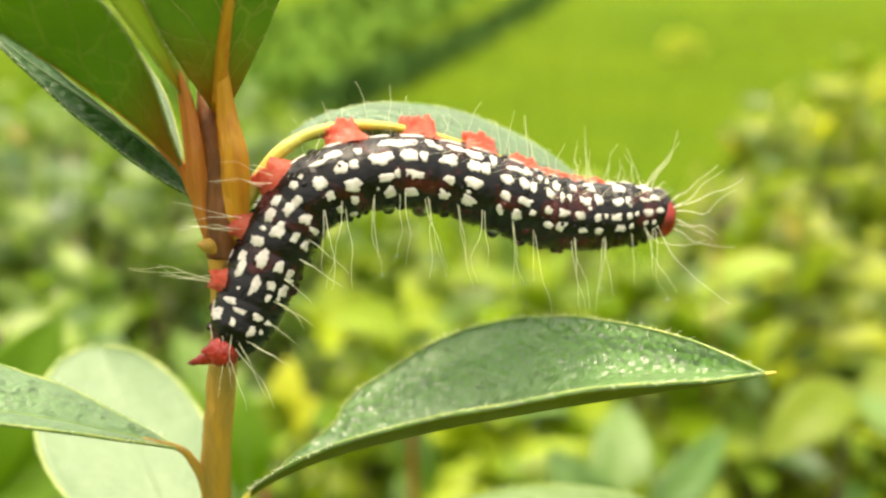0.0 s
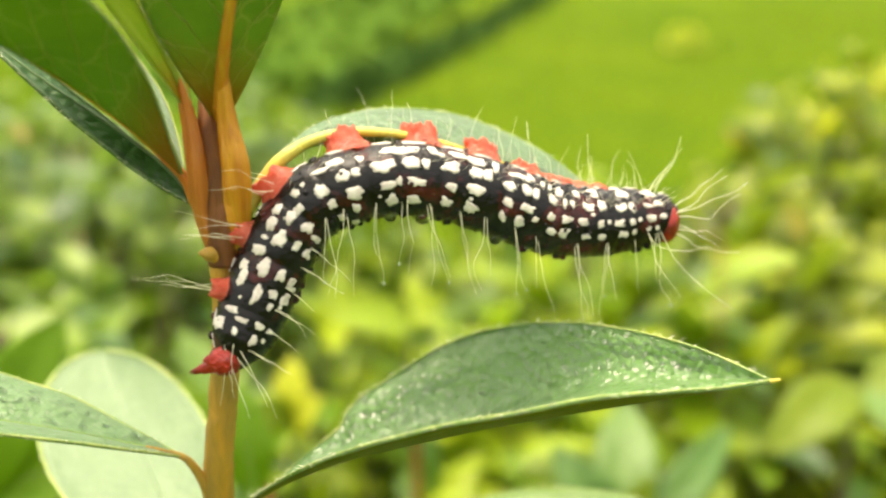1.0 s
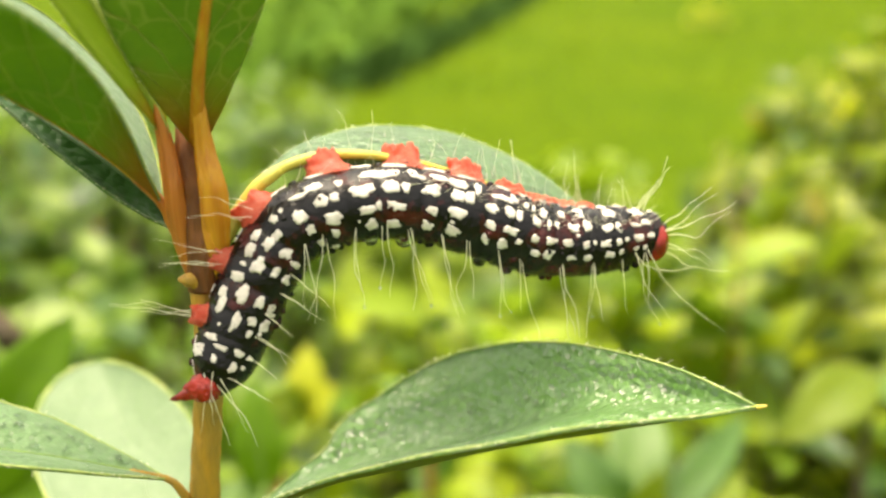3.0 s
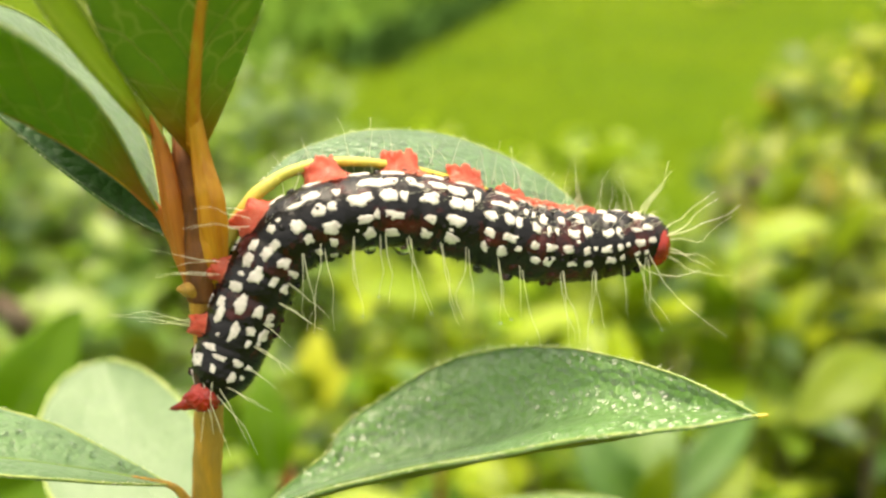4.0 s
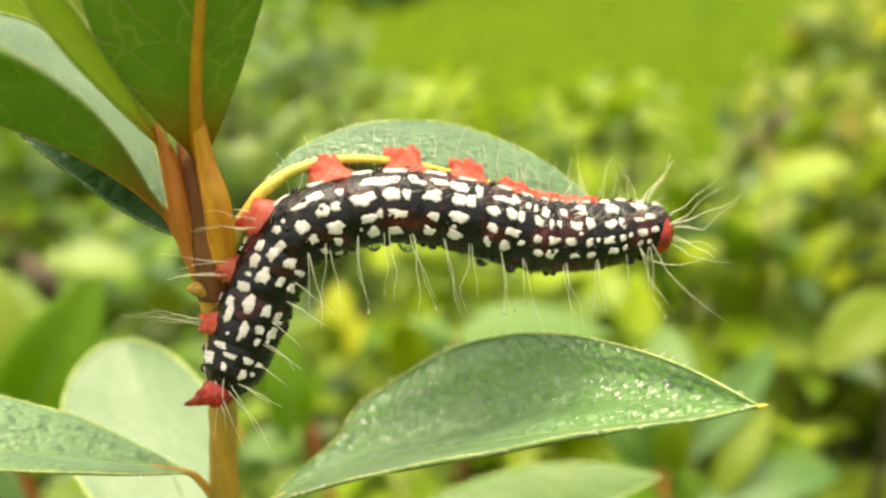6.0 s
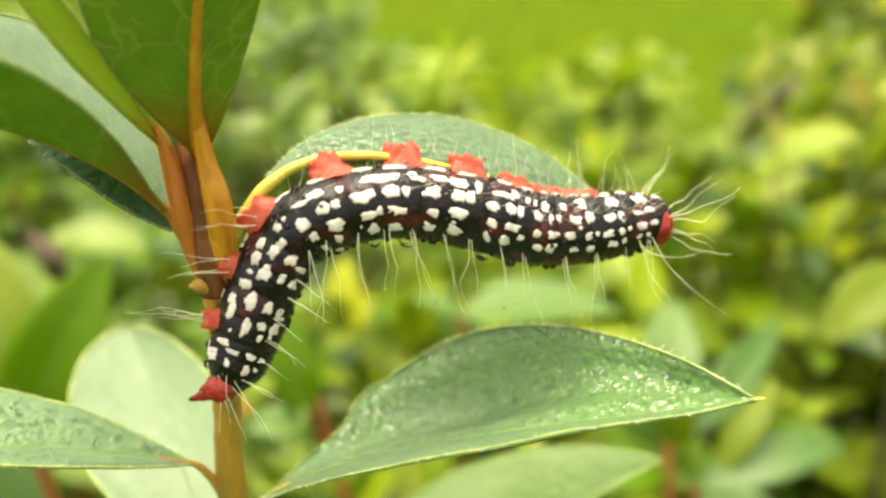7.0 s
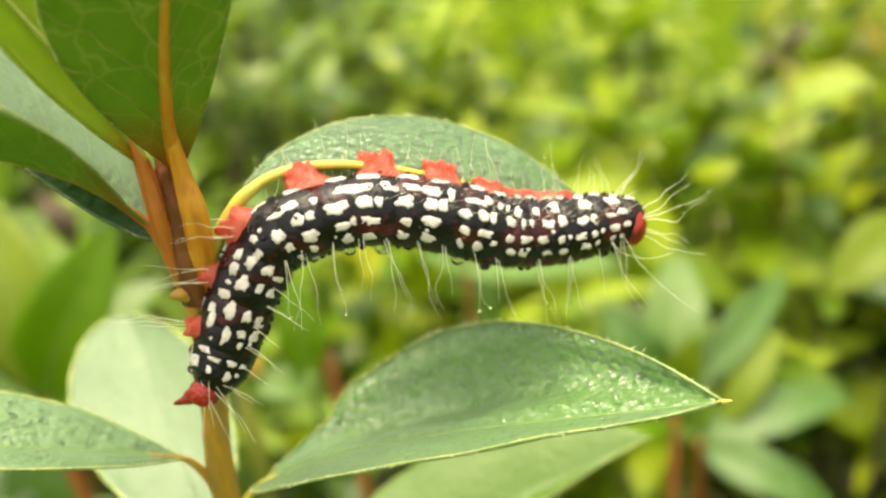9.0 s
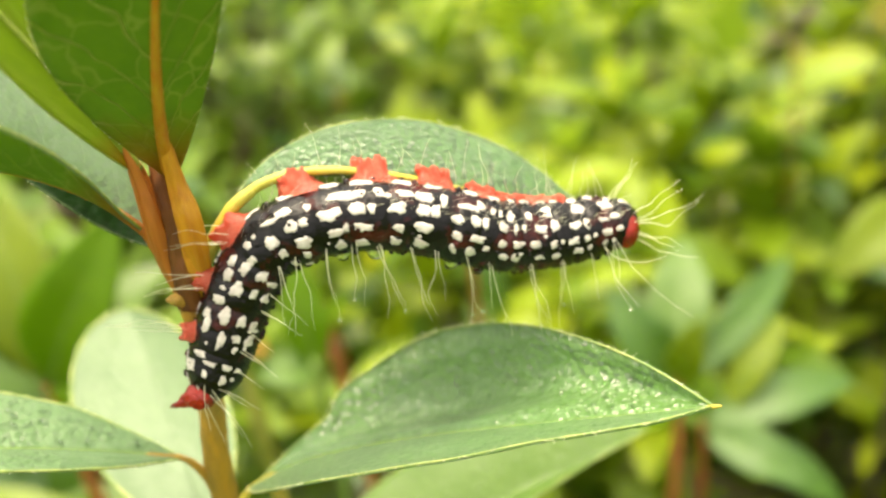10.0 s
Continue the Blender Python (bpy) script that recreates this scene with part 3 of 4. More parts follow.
# ---- the caterpillar ----
AXIS = [at(*p) for p in ((-17.2, 70.4, -34.7), (-16.45, 71.5, -33.2), (-15.6, 72.7, -31.4), (-14.45, 73.9, -28.8), (-12.7, 75.4, -25.5), (-10.2, 76.7, -22.9), (-6.7, 77.4, -21.9),
                         (-3.0, 78.2, -21.7), (0.8, 79.3, -22.7), (4.6, 80.1, -24.2), (8.6, 81.1, -26.0), (12.75, 82.3, -26.9), (16.45, 83.4, -27.0), (19.3, 84.0, -27.0), (20.5, 84.1, -27.1))]
GIRTH = [1.0, 2.4, 2.78, 2.92, 3.03, 3.08, 3.05, 3.03, 3.08, 3.2, 3.22, 3.05, 2.78, 2.1, 1.2]
RINGS = [0.0, 4.5, 9.0, 13.2, 19.2, 24.8, 30.4, 35.0, 38.3, 41.6, 44.8, 47.7]
FACING = Vector((0, -0.91, 0.41))
FINE = [spline(AXIS, k / 600) for k in range(601)]
ARC = [0.0]
for k in range(600):
    ARC.append(ARC[-1] + (FINE[k + 1] - FINE[k]).length * 1000)
LENGTH = ARC[-1]


def body_frame(arc):
    u = float(np.interp(arc, ARC, np.linspace(0, 1, 601)))
    p = spline(AXIS, u)
    way = (spline(AXIS, min(u + 0.01, 1)) - spline(AXIS, max(u - 0.01, 0))).normalized()
    front = (FACING - way * FACING.dot(way)).normalized()
    return p, way, front, front.cross(way)


def girth(arc):
    """Radius in millimetres, pinched between the segments and, less, at their middle folds."""
    u = float(np.interp(arc, ARC, np.linspace(0, 1, 601)))
    r = float(np.interp(u, np.linspace(0, 1, len(GIRTH)), GIRTH))
    k = max(i for i in range(len(RINGS) - 1) if RINGS[i] <= arc + 1e-6)
    f = (arc - RINGS[k]) / (RINGS[k + 1] - RINGS[k])
    pinch = 0.062 * math.exp(-(min(f, 1 - f) / 0.08) ** 2) + 0.04 * math.exp(-((f - 0.48) / 0.06) ** 2)
    return r * (1 - pinch * min(1.0, arc / 12))


def on_body(arc, phi, lift=0.0):
    """A place on the skin: phi 0 faces the watcher, 90 the outer, legged side."""
    p, way, front, outer = body_frame(arc)
    a = radians(phi)
    d = front * math.cos(a) + outer * math.sin(a)
    return p + d * (girth(arc) + lift) * MM, d, way


def marking(verts, faces, arc, phi, half, wide, rnd):
    """One white patch, uneven in outline, laid over the skin."""
    first, n = len(verts), 26
    verts.append(on_body(arc, phi, 0.075)[0])
    power = rnd.uniform(1.9, 3.6)
    for ring in (0.55, 0.93, 1.0):
        for q in range(n):
            a = 2 * math.pi * q / n
            c, s = math.cos(a), math.sin(a)
            k = (abs(c) ** power + abs(s) ** power) ** (-1 / power)
            k *= 1 + 0.50 * noise.noise(Vector((c * 1.3 + arc * 3.1, s * 1.3 + phi, 0.7))) + 0.36 * noise.noise(Vector((c * 4 + arc, s * 4 + phi, 2)))
            lift = 0.07 if ring < 0.95 else -0.06
            verts.append(on_body(min(max(arc + c * k * half * ring, 0.05), LENGTH - 0.05), phi + s * k * wide * ring, lift)[0])
    for q in range(n):
        faces.append((first, first + 1 + q, first + 1 + (q + 1) % n))
        for ring in range(2):
            o = first + 1 + ring * n
            faces.append((o + q, o + n + q, o + n + (q + 1) % n, o + (q + 1) % n))


def hair_data(verts, faces, p, way, length, bend, thick=0.042, wander=0.15, seed=0):
    pts = []
    for k in range(9):
        f = k / 8
        w = Vector((noise.noise(Vector((seed * 7.3, f * 2.5, 0))), noise.noise(Vector((seed * 7.3, f * 2.5, 5))), noise.noise(Vector((seed * 7.3, f * 2.5, 9)))))
        pts.append(p + (way * f + bend * f * f + w * wander * f) * length * MM)
    a, b = tube_data(pts, [thick * MM * (1 - 0.75 * k / 8) for k in range(9)], 4, len(verts))
    verts += a
    faces += b
    return pts[-1]


def caterpillar():
    cat = thing("caterpillar", "black white-spotted caterpillar with red legs clinging to the shoot", "caterpillar")
    # skin
    ns, nf = 420, 72
    verts, faces = [], []
    for k in range(ns + 1):
        arc = LENGTH * k / ns
        for j in range(nf):
            phi = 360 * j / nf
            p, d, way = on_body(arc, phi)
            verts.append(p + d * MM * (0.05 * noise.noise(p * 900) + 0.022 * noise.noise(p * 2600)))
    for k in range(ns):
        for j in range(nf):
            a, b = k * nf + j, k * nf + (j + 1) % nf
            faces.append((a, b, b + nf, a + nf))
    faces += [tuple(reversed(range(nf))), tuple(ns * nf + j for j in range(nf))]
    body = mesh_object("body", verts, faces, SKIN, cat, "glossy black ringed body")
    # white markings, segment by segment from the tail: place along the body, turn round it, half length, half width
    rnd = random.Random(11)
    verts, faces = [], []

    def marks(*patches):
        for arc, phi, half, wide in patches:
            marking(verts, faces, arc, phi, half * 0.93 * rnd.uniform(0.88, 1.1), wide * 0.93 * rnd.uniform(0.85, 1.1), rnd)

    marks((2.7, 50, 0.55, 19), (3.5, 1, 0.31, 12), (4.2, 26, 0.40, 15), (2.4, 6, 0.31, 7), (3.6, -31, 0.40, 9), (3.5, -55, 0.32, 6), (2.3, -32, 0.54, 8), (2.6, -51, 0.23, 6))
    marks((5.5, 17, 0.18, 3), (6.2, -7, 0.84, 8), (6.6, -31, 0.44, 8), (5.6, -33, 0.36, 5), (6.5, -55, 0.49, 8), (5.8, -51, 0.22, 4), (6.9, 27, 0.71, 10), (7.9, 33, 0.44, 9), (8.3, 1, 0.75, 10), (8.3, -29, 0.62, 8), (8.1, -52, 0.40, 7), (7.6, -56, 0.18, 10))
    marks((9.4, 21, 0.49, 13), (10.8, -3, 0.75, 11), (11.0, -31, 0.58, 8), (10.8, -54, 0.54, 8), (10.4, 19, 0.20, 6), (11.5, 20, 0.57, 9), (12.6, 26, 0.57, 7), (12.6, 2, 0.53, 9), (13.5, 0, 0.48, 8), (12.8, -29, 0.53, 10), (12.4, -52, 0.31, 12))
    marks((14.2, 20, 0.35, 8), (14.9, 22, 0.18, 4), (15.8, 0, 0.66, 12), (16.1, -26, 0.44, 9), (16.5, -54, 0.40, 9), (17.7, 11, 0.53, 10), (18.6, 12, 0.40, 8), (18.2, -19, 0.75, 9), (18.1, -44, 0.36, 8), (17.4, 36, 0.75, 7), (16.3, 30, 0.71, 5), (19.1, 35, 0.36, 9), (17.7, -75, 0.41, 10))
    marks((20.5, 13, 0.84, 10), (22.5, 18, 0.63, 10), (23.4, 18, 0.35, 10), (21.6, 41, 1.08, 11), (22.7, 43, 0.50, 9), (20.7, -16, 0.58, 7), (21.6, -11, 0.22, 7), (22.8, -13, 0.91, 8), (20.9, -41, 0.49, 10), (22.7, -41, 0.55, 7), (20.0, -32, 0.11, 2), (24.0, 45, 0.33, 9), (24.5, 42, 0.38, 5))
    marks((25.3, 21, 0.66, 11), (27.6, 23, 0.71, 10), (28.6, 24, 0.35, 11), (25.5, -10, 0.52, 7), (27.8, -5, 0.94, 9), (25.5, -36, 0.48, 8), (27.8, -32, 0.75, 9), (27.6, -20, 0.24, 3), (26.1, 47, 0.81, 7), (27.6, 46, 0.81, 11), (29.2, 47, 0.33, 12))
    marks((30.5, 20, 0.57, 10), (32.0, 22, 0.48, 10), (32.8, 24, 0.27, 9), (30.7, -6, 0.43, 7), (32.4, -3, 0.68, 7), (30.7, -29, 0.38, 7), (32.2, -27, 0.58, 9), (33.4, -15, 0.29, 4), (31.3, 42, 0.82, 6), (32.4, 51, 0.44, 9), (33.4, 44, 0.25, 7), (34.1, 43, 0.20, 6))
    marks((34.5, 21, 0.49, 10), (35.8, 19, 0.24, 9), (36.6, 21, 0.24, 7), (34.7, -4, 0.44, 8), (36.2, -4, 0.59, 7), (35.1, -27, 0.44, 6), (36.2, -26, 0.44, 8), (35.3, 40, 0.44, 10), (37.2, 41, 0.34, 9))
    marks((38.3, 19, 0.59, 9), (39.7, 22, 0.44, 13), (37.8, -6, 0.63, 7), (39.5, -8, 0.44, 7), (38.7, 6, 0.20, 3), (38.3, -30, 0.39, 5), (39.7, -30, 0.44, 7), (39.1, 48, 0.59, 13), (40.3, -6, 0.17, 4))
    marks((42.5, 47, 0.64, 14), (41.8, 16, 0.59, 7), (42.9, 16, 0.39, 10), (41.4, -10, 0.49, 7), (42.7, -10, 0.34, 6), (43.5, -7, 0.24, 5), (41.8, -30, 0.44, 6), (42.9, -29, 0.34, 5))
    marks((45.1, 54, 0.69, 16), (44.6, 19, 0.58, 6), (45.8, 24, 0.58, 7), (44.8, -6, 0.49, 7), (46.1, -4, 0.34, 8), (44.5, -26, 0.39, 5), (45.4, -27, 0.24, 5))
    # the outer and far flanks carry the same rows, out of the light
    for k in range(len(RINGS) - 1):
        size = RINGS[k + 1] - RINGS[k]
        for phi in (76, 150, 180, 210):
            for mid in (0.25, 0.7):
                marking(verts, faces, RINGS[k] + size * (mid + rnd.uniform(-0.04, 0.04)), phi + rnd.uniform(-4, 4), 0.13 * size, 8, rnd)
    mesh_object("white_markings", verts, faces, SPOT, body, "creamy white patches in rows")
    # small black warts from which hairs spring
    verts, faces = [], []
    for k in range(150):
        arc, phi = rnd.uniform(0.5, LENGTH - 0.8), rnd.choice((100, 92, 84, 70, 42, 12, -20, -48, -62, -80, -88, -96)) + rnd.uniform(-5, 5)
        p, d, way = on_body(arc, phi, -0.05)
        r = (rnd.uniform(0.2, 0.36) if phi > 78 or phi < -74 else rnd.uniform(0.12, 0.24)) * MM
        v1, f1 = tube_data([p - d * r, p + d * r * 0.4, p + d * r * 0.9, p + d * r * 1.1], [r, r, r * 0.7, r * 0.2], 7, len(verts))
        verts += v1
        faces += f1
    tagged(mesh_object("wart_cover", verts, faces, SKIN, body), kind="stuff")
    # short black bristles that roughen the outline
    verts, faces = [], []
    for k in range(1100):
        arc, phi = rnd.uniform(0.6, LENGTH - 1.0), rnd.uniform(-180, 180)
        p, d, way = on_body(arc, phi, -0.02)
        lean = (d + way * rnd.uniform(-0.5, 0.5)).normalized()
        r = rnd.uniform(0.03, 0.07) * MM
        v1, f1 = tube_data([p, p + lean * rnd.uniform(0.10, 0.32) * MM], [r, r * 0.35], 4, len(verts))
        verts += v1
        faces += f1
    tagged(mesh_object("bristle_cover", verts, faces, SKIN, body), kind="stuff")
    # red legs on the outer side: arc, turn round the body, reach, half width
    for arc, phi, reach, half in ((5.6, 62, 0.9, 0.85), (10.0, 68, 1.0, 0.95), (13.8, 80, 1.35, 1.5), (18.5, 100, 1.65, 1.6), (24.0, 106, 1.65, 1.55),
                                  (28.7, 106, 1.35, 1.5), (33.0, 106, 0.7, 1.5), (36.2, 100, 0.45, 1.3), (38.8, 98, 0.45, 1.3), (41.0, 98, 0.4, 1.1)):
        p, d, way = on_body(arc, phi, -0.5)
        side = d.cross(way)
        v1, f1 = [], []
        n = 44
        prof = ((1.30, 0.0), (1.22, 0.1), (1.14, 0.22), (1.07, 0.32), (1.02, 0.44), (0.99, 0.56), (0.98, 0.68), (1.0, 0.8), (1.02, 0.9), (0.96, 0.97), (0.74, 0.94), (0.40, 0.86), (0.05, 0.82))
        for w, h in prof:
            for j in range(n):
                a = 2 * math.pi * j / n
                bump = 1 + 0.08 * math.sin(5 * a + arc) * h + 0.16 * noise.noise(Vector((math.cos(a) * 2, math.sin(a) * 2, h * 3 + arc)))
                crown = 1 + 0.08 * math.sin(3 * a + arc * 2) + 0.26 * noise.noise(Vector((math.cos(a) * 4, math.sin(a) * 4, arc))) + 0.22 * noise.noise(Vector((math.cos(a) * 10, math.sin(a) * 10, arc)))
                fold = 0.10 * noise.noise(Vector((math.cos(a) * 5, math.sin(a) * 5, h * 7 + arc * 3))) + 0.08 * noise.noise(Vector((math.cos(a) * 11, math.sin(a) * 11, h * 15 + arc)))
                q = p + (way * (math.cos(a) * (1 + (0.35 * (1 - h) if math.cos(a) > 0 else 0)) - 0.22 * h) + side * math.sin(a) * 0.85) * half * MM * (w * bump + fold) * (1 - 0.12 * h) + d * (reach + 0.5) * h * (1 + (crown - 1) * h) * MM
                v1.append(q)
        for k in range(len(prof) - 1):
            for j in range(n):
                a, b = k * n + j, k * n + (j + 1) % n
                f1.append((a, b, b + n, a + n))
        f1.append(tuple((len(prof) - 1) * n + j for j in range(n)))
        mesh_object("proleg", v1, f1, RED, cat, "fleshy red leg")
    # rear plate with its hooked claspers
    bm = bmesh.new()
    bmesh.ops.create_icosphere(bm, subdivisions=5, radius=1)
    hook = Vector((-1.0, -0.15, -0.35)).normalized()
    for v in bm.verts:
        d = v.co.normalized()
        k = max(0.0, d.dot(hook)) ** 18 + 0.35 * max(0.0, d.dot(Vector((-0.75, -0.5, 0.45)).normalized())) ** 24
        v.co = Vector((d.x * 1.32, d.y * 1.25, d.z * 1.28)) * (1 + 0.10 * noise.noise(d * 4) + 0.04 * noise.noise(d * 9) + 0.02 * noise.noise(d * 20)) + hook * 1.65 * k * (1 + 0.5 * noise.noise(d * 14))
        v.co = at(-17.35, 70.2, -34.15) + v.co * MM
    part("rear_plate", bm, HEAD_RED, cat, "shiny red tail end with claspers")
    # head capsule
    bm = bmesh.new()
    bmesh.ops.create_icosphere(bm, subdivisions=4, radius=1)
    for v in bm.verts:
        d = v.co.normalized()
        v.co = at(19.65, 83.6, -27.35) + Vector((d.x * 1.2, d.y * 1.85, d.z * 1.82)) * (1 + 0.04 * noise.noise(d * 3)) * MM
    part("head", bm, HEAD_RED, cat, "rounded dark red head")
    # hairs
    rnd = random.Random(5)
    verts, faces, drops = [], [], []
    toward = FACING
    down, right, up = Vector((0, 0, -1)), Vector((1, 0, 0)), Vector((0, 0, 1))
    for arc in (14.5, 17.2, 19.6, 22.0, 24.2, 27.2, 29.6, 32.2, 34.4, 37.6, 40.6, 43.2, 45.4):
        for q in range(rnd.choice((1, 2, 2, 3))):
            p, d, way = on_body(arc + rnd.uniform(-0.25, 0.25), rnd.uniform(-52, -38))
            dirn = (down + right * rnd.uniform(-0.1, 0.2) + toward * rnd.uniform(0.0, 0.3)).normalized()
            tip = hair_data(verts, faces, p, dirn, rnd.uniform(4.2, 7.0), right * rnd.uniform(-0.08, 0.14), seed=rnd.random() * 50)
            if rnd.random() < 0.3:
                drops.append(tip)
    for arc in np.linspace(1.5, 11.5, 6):
        for q in range(rnd.choice((1, 2))):
            p, d, way = on_body(arc, rnd.uniform(-60, -35))
            dirn = (d + right * 0.8 + down * 0.5).normalized()
            hair_data(verts, faces, p, dirn, rnd.uniform(2.0, 4.0), down * rnd.uniform(0, 0.3), 0.034, seed=rnd.random() * 50)
    for arc in np.linspace(15.5, 45.5, 48):
        p, d, way = on_body(arc, rnd.uniform(95, 140))
        dirn = (up + right * rnd.uniform(-0.25, 0.35) - toward * rnd.uniform(0, 0.6)).normalized()
        hair_data(verts, faces, p, dirn, rnd.uniform(2.4, 5.2), right * rnd.uniform(-0.3, 0.3), 0.03, seed=rnd.random() * 50)
    for arc in (5.4, 9.9, 13.4):
        for q in range(5):
            p, d, way = on_body(arc + rnd.uniform(-0.6, 0.6), rnd.uniform(70, 100) if arc < 6 else rnd.uniform(45, 75), 0.6)
            dirn = (-right + up * rnd.uniform(-0.12, 0.3) + toward * (rnd.uniform(-0.2, 0.3) if arc < 6 else rnd.uniform(0.3, 0.8))).normalized()
            hair_data(verts, faces, p, dirn, rnd.uniform(4.0, 7.5) if arc < 6 else rnd.uniform(3.2, 5.2), up * rnd.uniform(-0.1, 0.15), 0.034, seed=rnd.random() * 50)
    for x, z, length, bx, bz in ((1.0, 0.45, 5.2, 0.1, 0.05), (1.0, 0.30, 3.6, 0.1, 0.5), (1.0, 0.55, 3.4, 0.0, 0.3), (1.0, 0.06, 5.2, 0.0, 0.18), (1.0, -0.15, 3.2, 0.1, -0.3),
                                 (1.0, -0.4, 3.0, 0.3, 0.1), (0.6, -0.9, 3.6, 0.5, 0.3), (0.75, -0.6, 4.2, 0.3, 0.2), (0.5, 0.9, 3.3, 0.15, 0.35), (0.35, 1.0, 2.9, 0.25, 0.2), (0.25, 1.0, 2.4, 0.4, 0.1),
                                 (0.5, -1.0, 5.6, 0.25, 0.0), (0.35, -1.0, 4.6, 0.2, 0.0)):
        p = at(20.0, 83.2, -27.0) + Vector((0, rnd.uniform(-0.8, 0.8), z * 1.5)) * MM
        if abs(z) >= 0.85:
            p = on_body(rnd.uniform(43.5, 46), 60 if z > 0 else -35)[0]
        hair_data(verts, faces, p, Vector((x, rnd.uniform(-0.5, 0.1), z)).normalized(), length * 1.2, Vector((bx, 0, bz)) * 1.3, 0.045, 0.3, seed=rnd.random() * 50)
    for x, z, length in ((-0.35, -1, 3.2), (-0.2, -1, 2.6), (0.35, -1, 4.4), (0.6, -1, 4.0), (0.75, -0.9, 4.6), (0.15, -1, 3.4)):
        p = on_body(rnd.uniform(0.4, 1.6), rnd.uniform(-50, 30))[0]
        hair_data(verts, faces, p, Vector((x, -0.4, z)).normalized(), length, Vector((0.1, 0, -0.2)), 0.036, seed=rnd.random() * 50)
    # short fine hairs over the back, added to stand in for its pale sheen too
    for k in range(260):
        arc = rnd.uniform(14, LENGTH - 0.6)
        phi = rnd.uniform(15, 80)
        if rnd.random() > 0.35 + 0.65 * (arc - 14) / 34:
            continue
        p, d, way = on_body(arc, phi)
        lean = (d * 0.55 + way * rnd.uniform(0.3, 1.2) + up * 0.2).normalized()
        hair_data(verts, faces, p, lean, rnd.uniform(0.6, 1.3), way * 0.3, 0.011, 0.2, seed=rnd.random() * 50)
    tagged(mesh_object("hairs", verts, faces, HAIR, body, "long fine whitish hairs"), kind="stuff")
    # rain beads on hairs and back
    spots = [(p, 0.15) for p in drops] + [(on_body(a, f, 0.1)[0], r) for a, f, r in ((20.8, -78, 0.55), (24.2, -80, 0.75), (31.5, -78, 0.6), (34, -74, 0.5), (29.9, 104, 0.6), (32.6, 100, 0.6), (12.2, 92, 0.32), (13.6, 84, 0.3))]
    for p, r in spots:
        bm = bmesh.new()
        bmesh.ops.create_icosphere(bm, subdivisions=2, radius=r * MM)
        for v in bm.verts:
            v.co.z *= 0.85
            v.co += p
        part("rain_bead", bm, WATER, body, "clear bead of rain water")
    return cat


# ---- background bushes ----
def leaf_mesh_data(length, width, fold, droop, curl, nu=6):
    """A bush leaf along +x from its stalk, folded along the midrib."""
    verts, faces, uvs = [], [], []
    for k in range(nu + 1):
        u = k / nu
        w = width * (math.sin(math.pi * u ** 0.8) ** 0.85 * 0.98 + 0.02) if 0 < k < nu else 0.02 * width
        z = -droop * length * u * u + curl * length * u
        for j in (-1, -0.5, 0, 0.5, 1):
            verts.append((length * u, j * w / 2, z + fold * abs(j) * w / 2))
            uvs.append((u, j))
    for k in range(nu):
        for j in range(4):
            i = k * 5 + j
            faces.append((i, i + 5, i + 6, i + 1))
    return np.array(verts), faces, uvs


KINDS = [leaf_mesh_data(0.046, 0.021, 0.2, 0.25, 0.1), leaf_mesh_data(0.040, 0.019, 0.12, 0.1, 0.05), leaf_mesh_data(0.052, 0.023, 0.25, 0.35, 0.2), leaf_mesh_data(0.034, 0.017, 0.15, 0.2, 0.1)]


def bush_top(x, y):
    """Height of the hedge's upper face."""
    z = EYE - 0.245 + 0.055 * min(1.0, max(0.0, (y - 0.25) / 0.45)) + 0.04 * noise.noise(Vector((x * 5, y * 5, 1))) + 0.03 * noise.noise(Vector((x * 13, y * 13, 4)))
    if y < 0.14:
        z -= 0.05
    return z


def whorl(rnd, place, size, lean, count):
    """Poses of the leaves of one shoot tip."""
    turn = rnd.uniform(0, 360)
    for k in range(count):
        up = rnd.uniform(-5, 42) if k > 1 else rnd.uniform(45, 75)
        m = Matrix.Translation(place) @ Euler((lean[0], lean[1], 0)).to_matrix().to_4x4() @ pose(0, 0, 0.004 * k, 0, 0, turn + 137.5 * k) @ pose(0, 0, 0, rnd.uniform(-25, 25), -up, 0)
        yield m @ Matrix.Scale(size * rnd.uniform(0.75, 1.15), 4)


GAPS = [(0.102, 0.338, 0.035, 0.075), (0.121, 0.280, 0.035, 0.050), (-0.056, 0.211, 0.028, 0.035)]


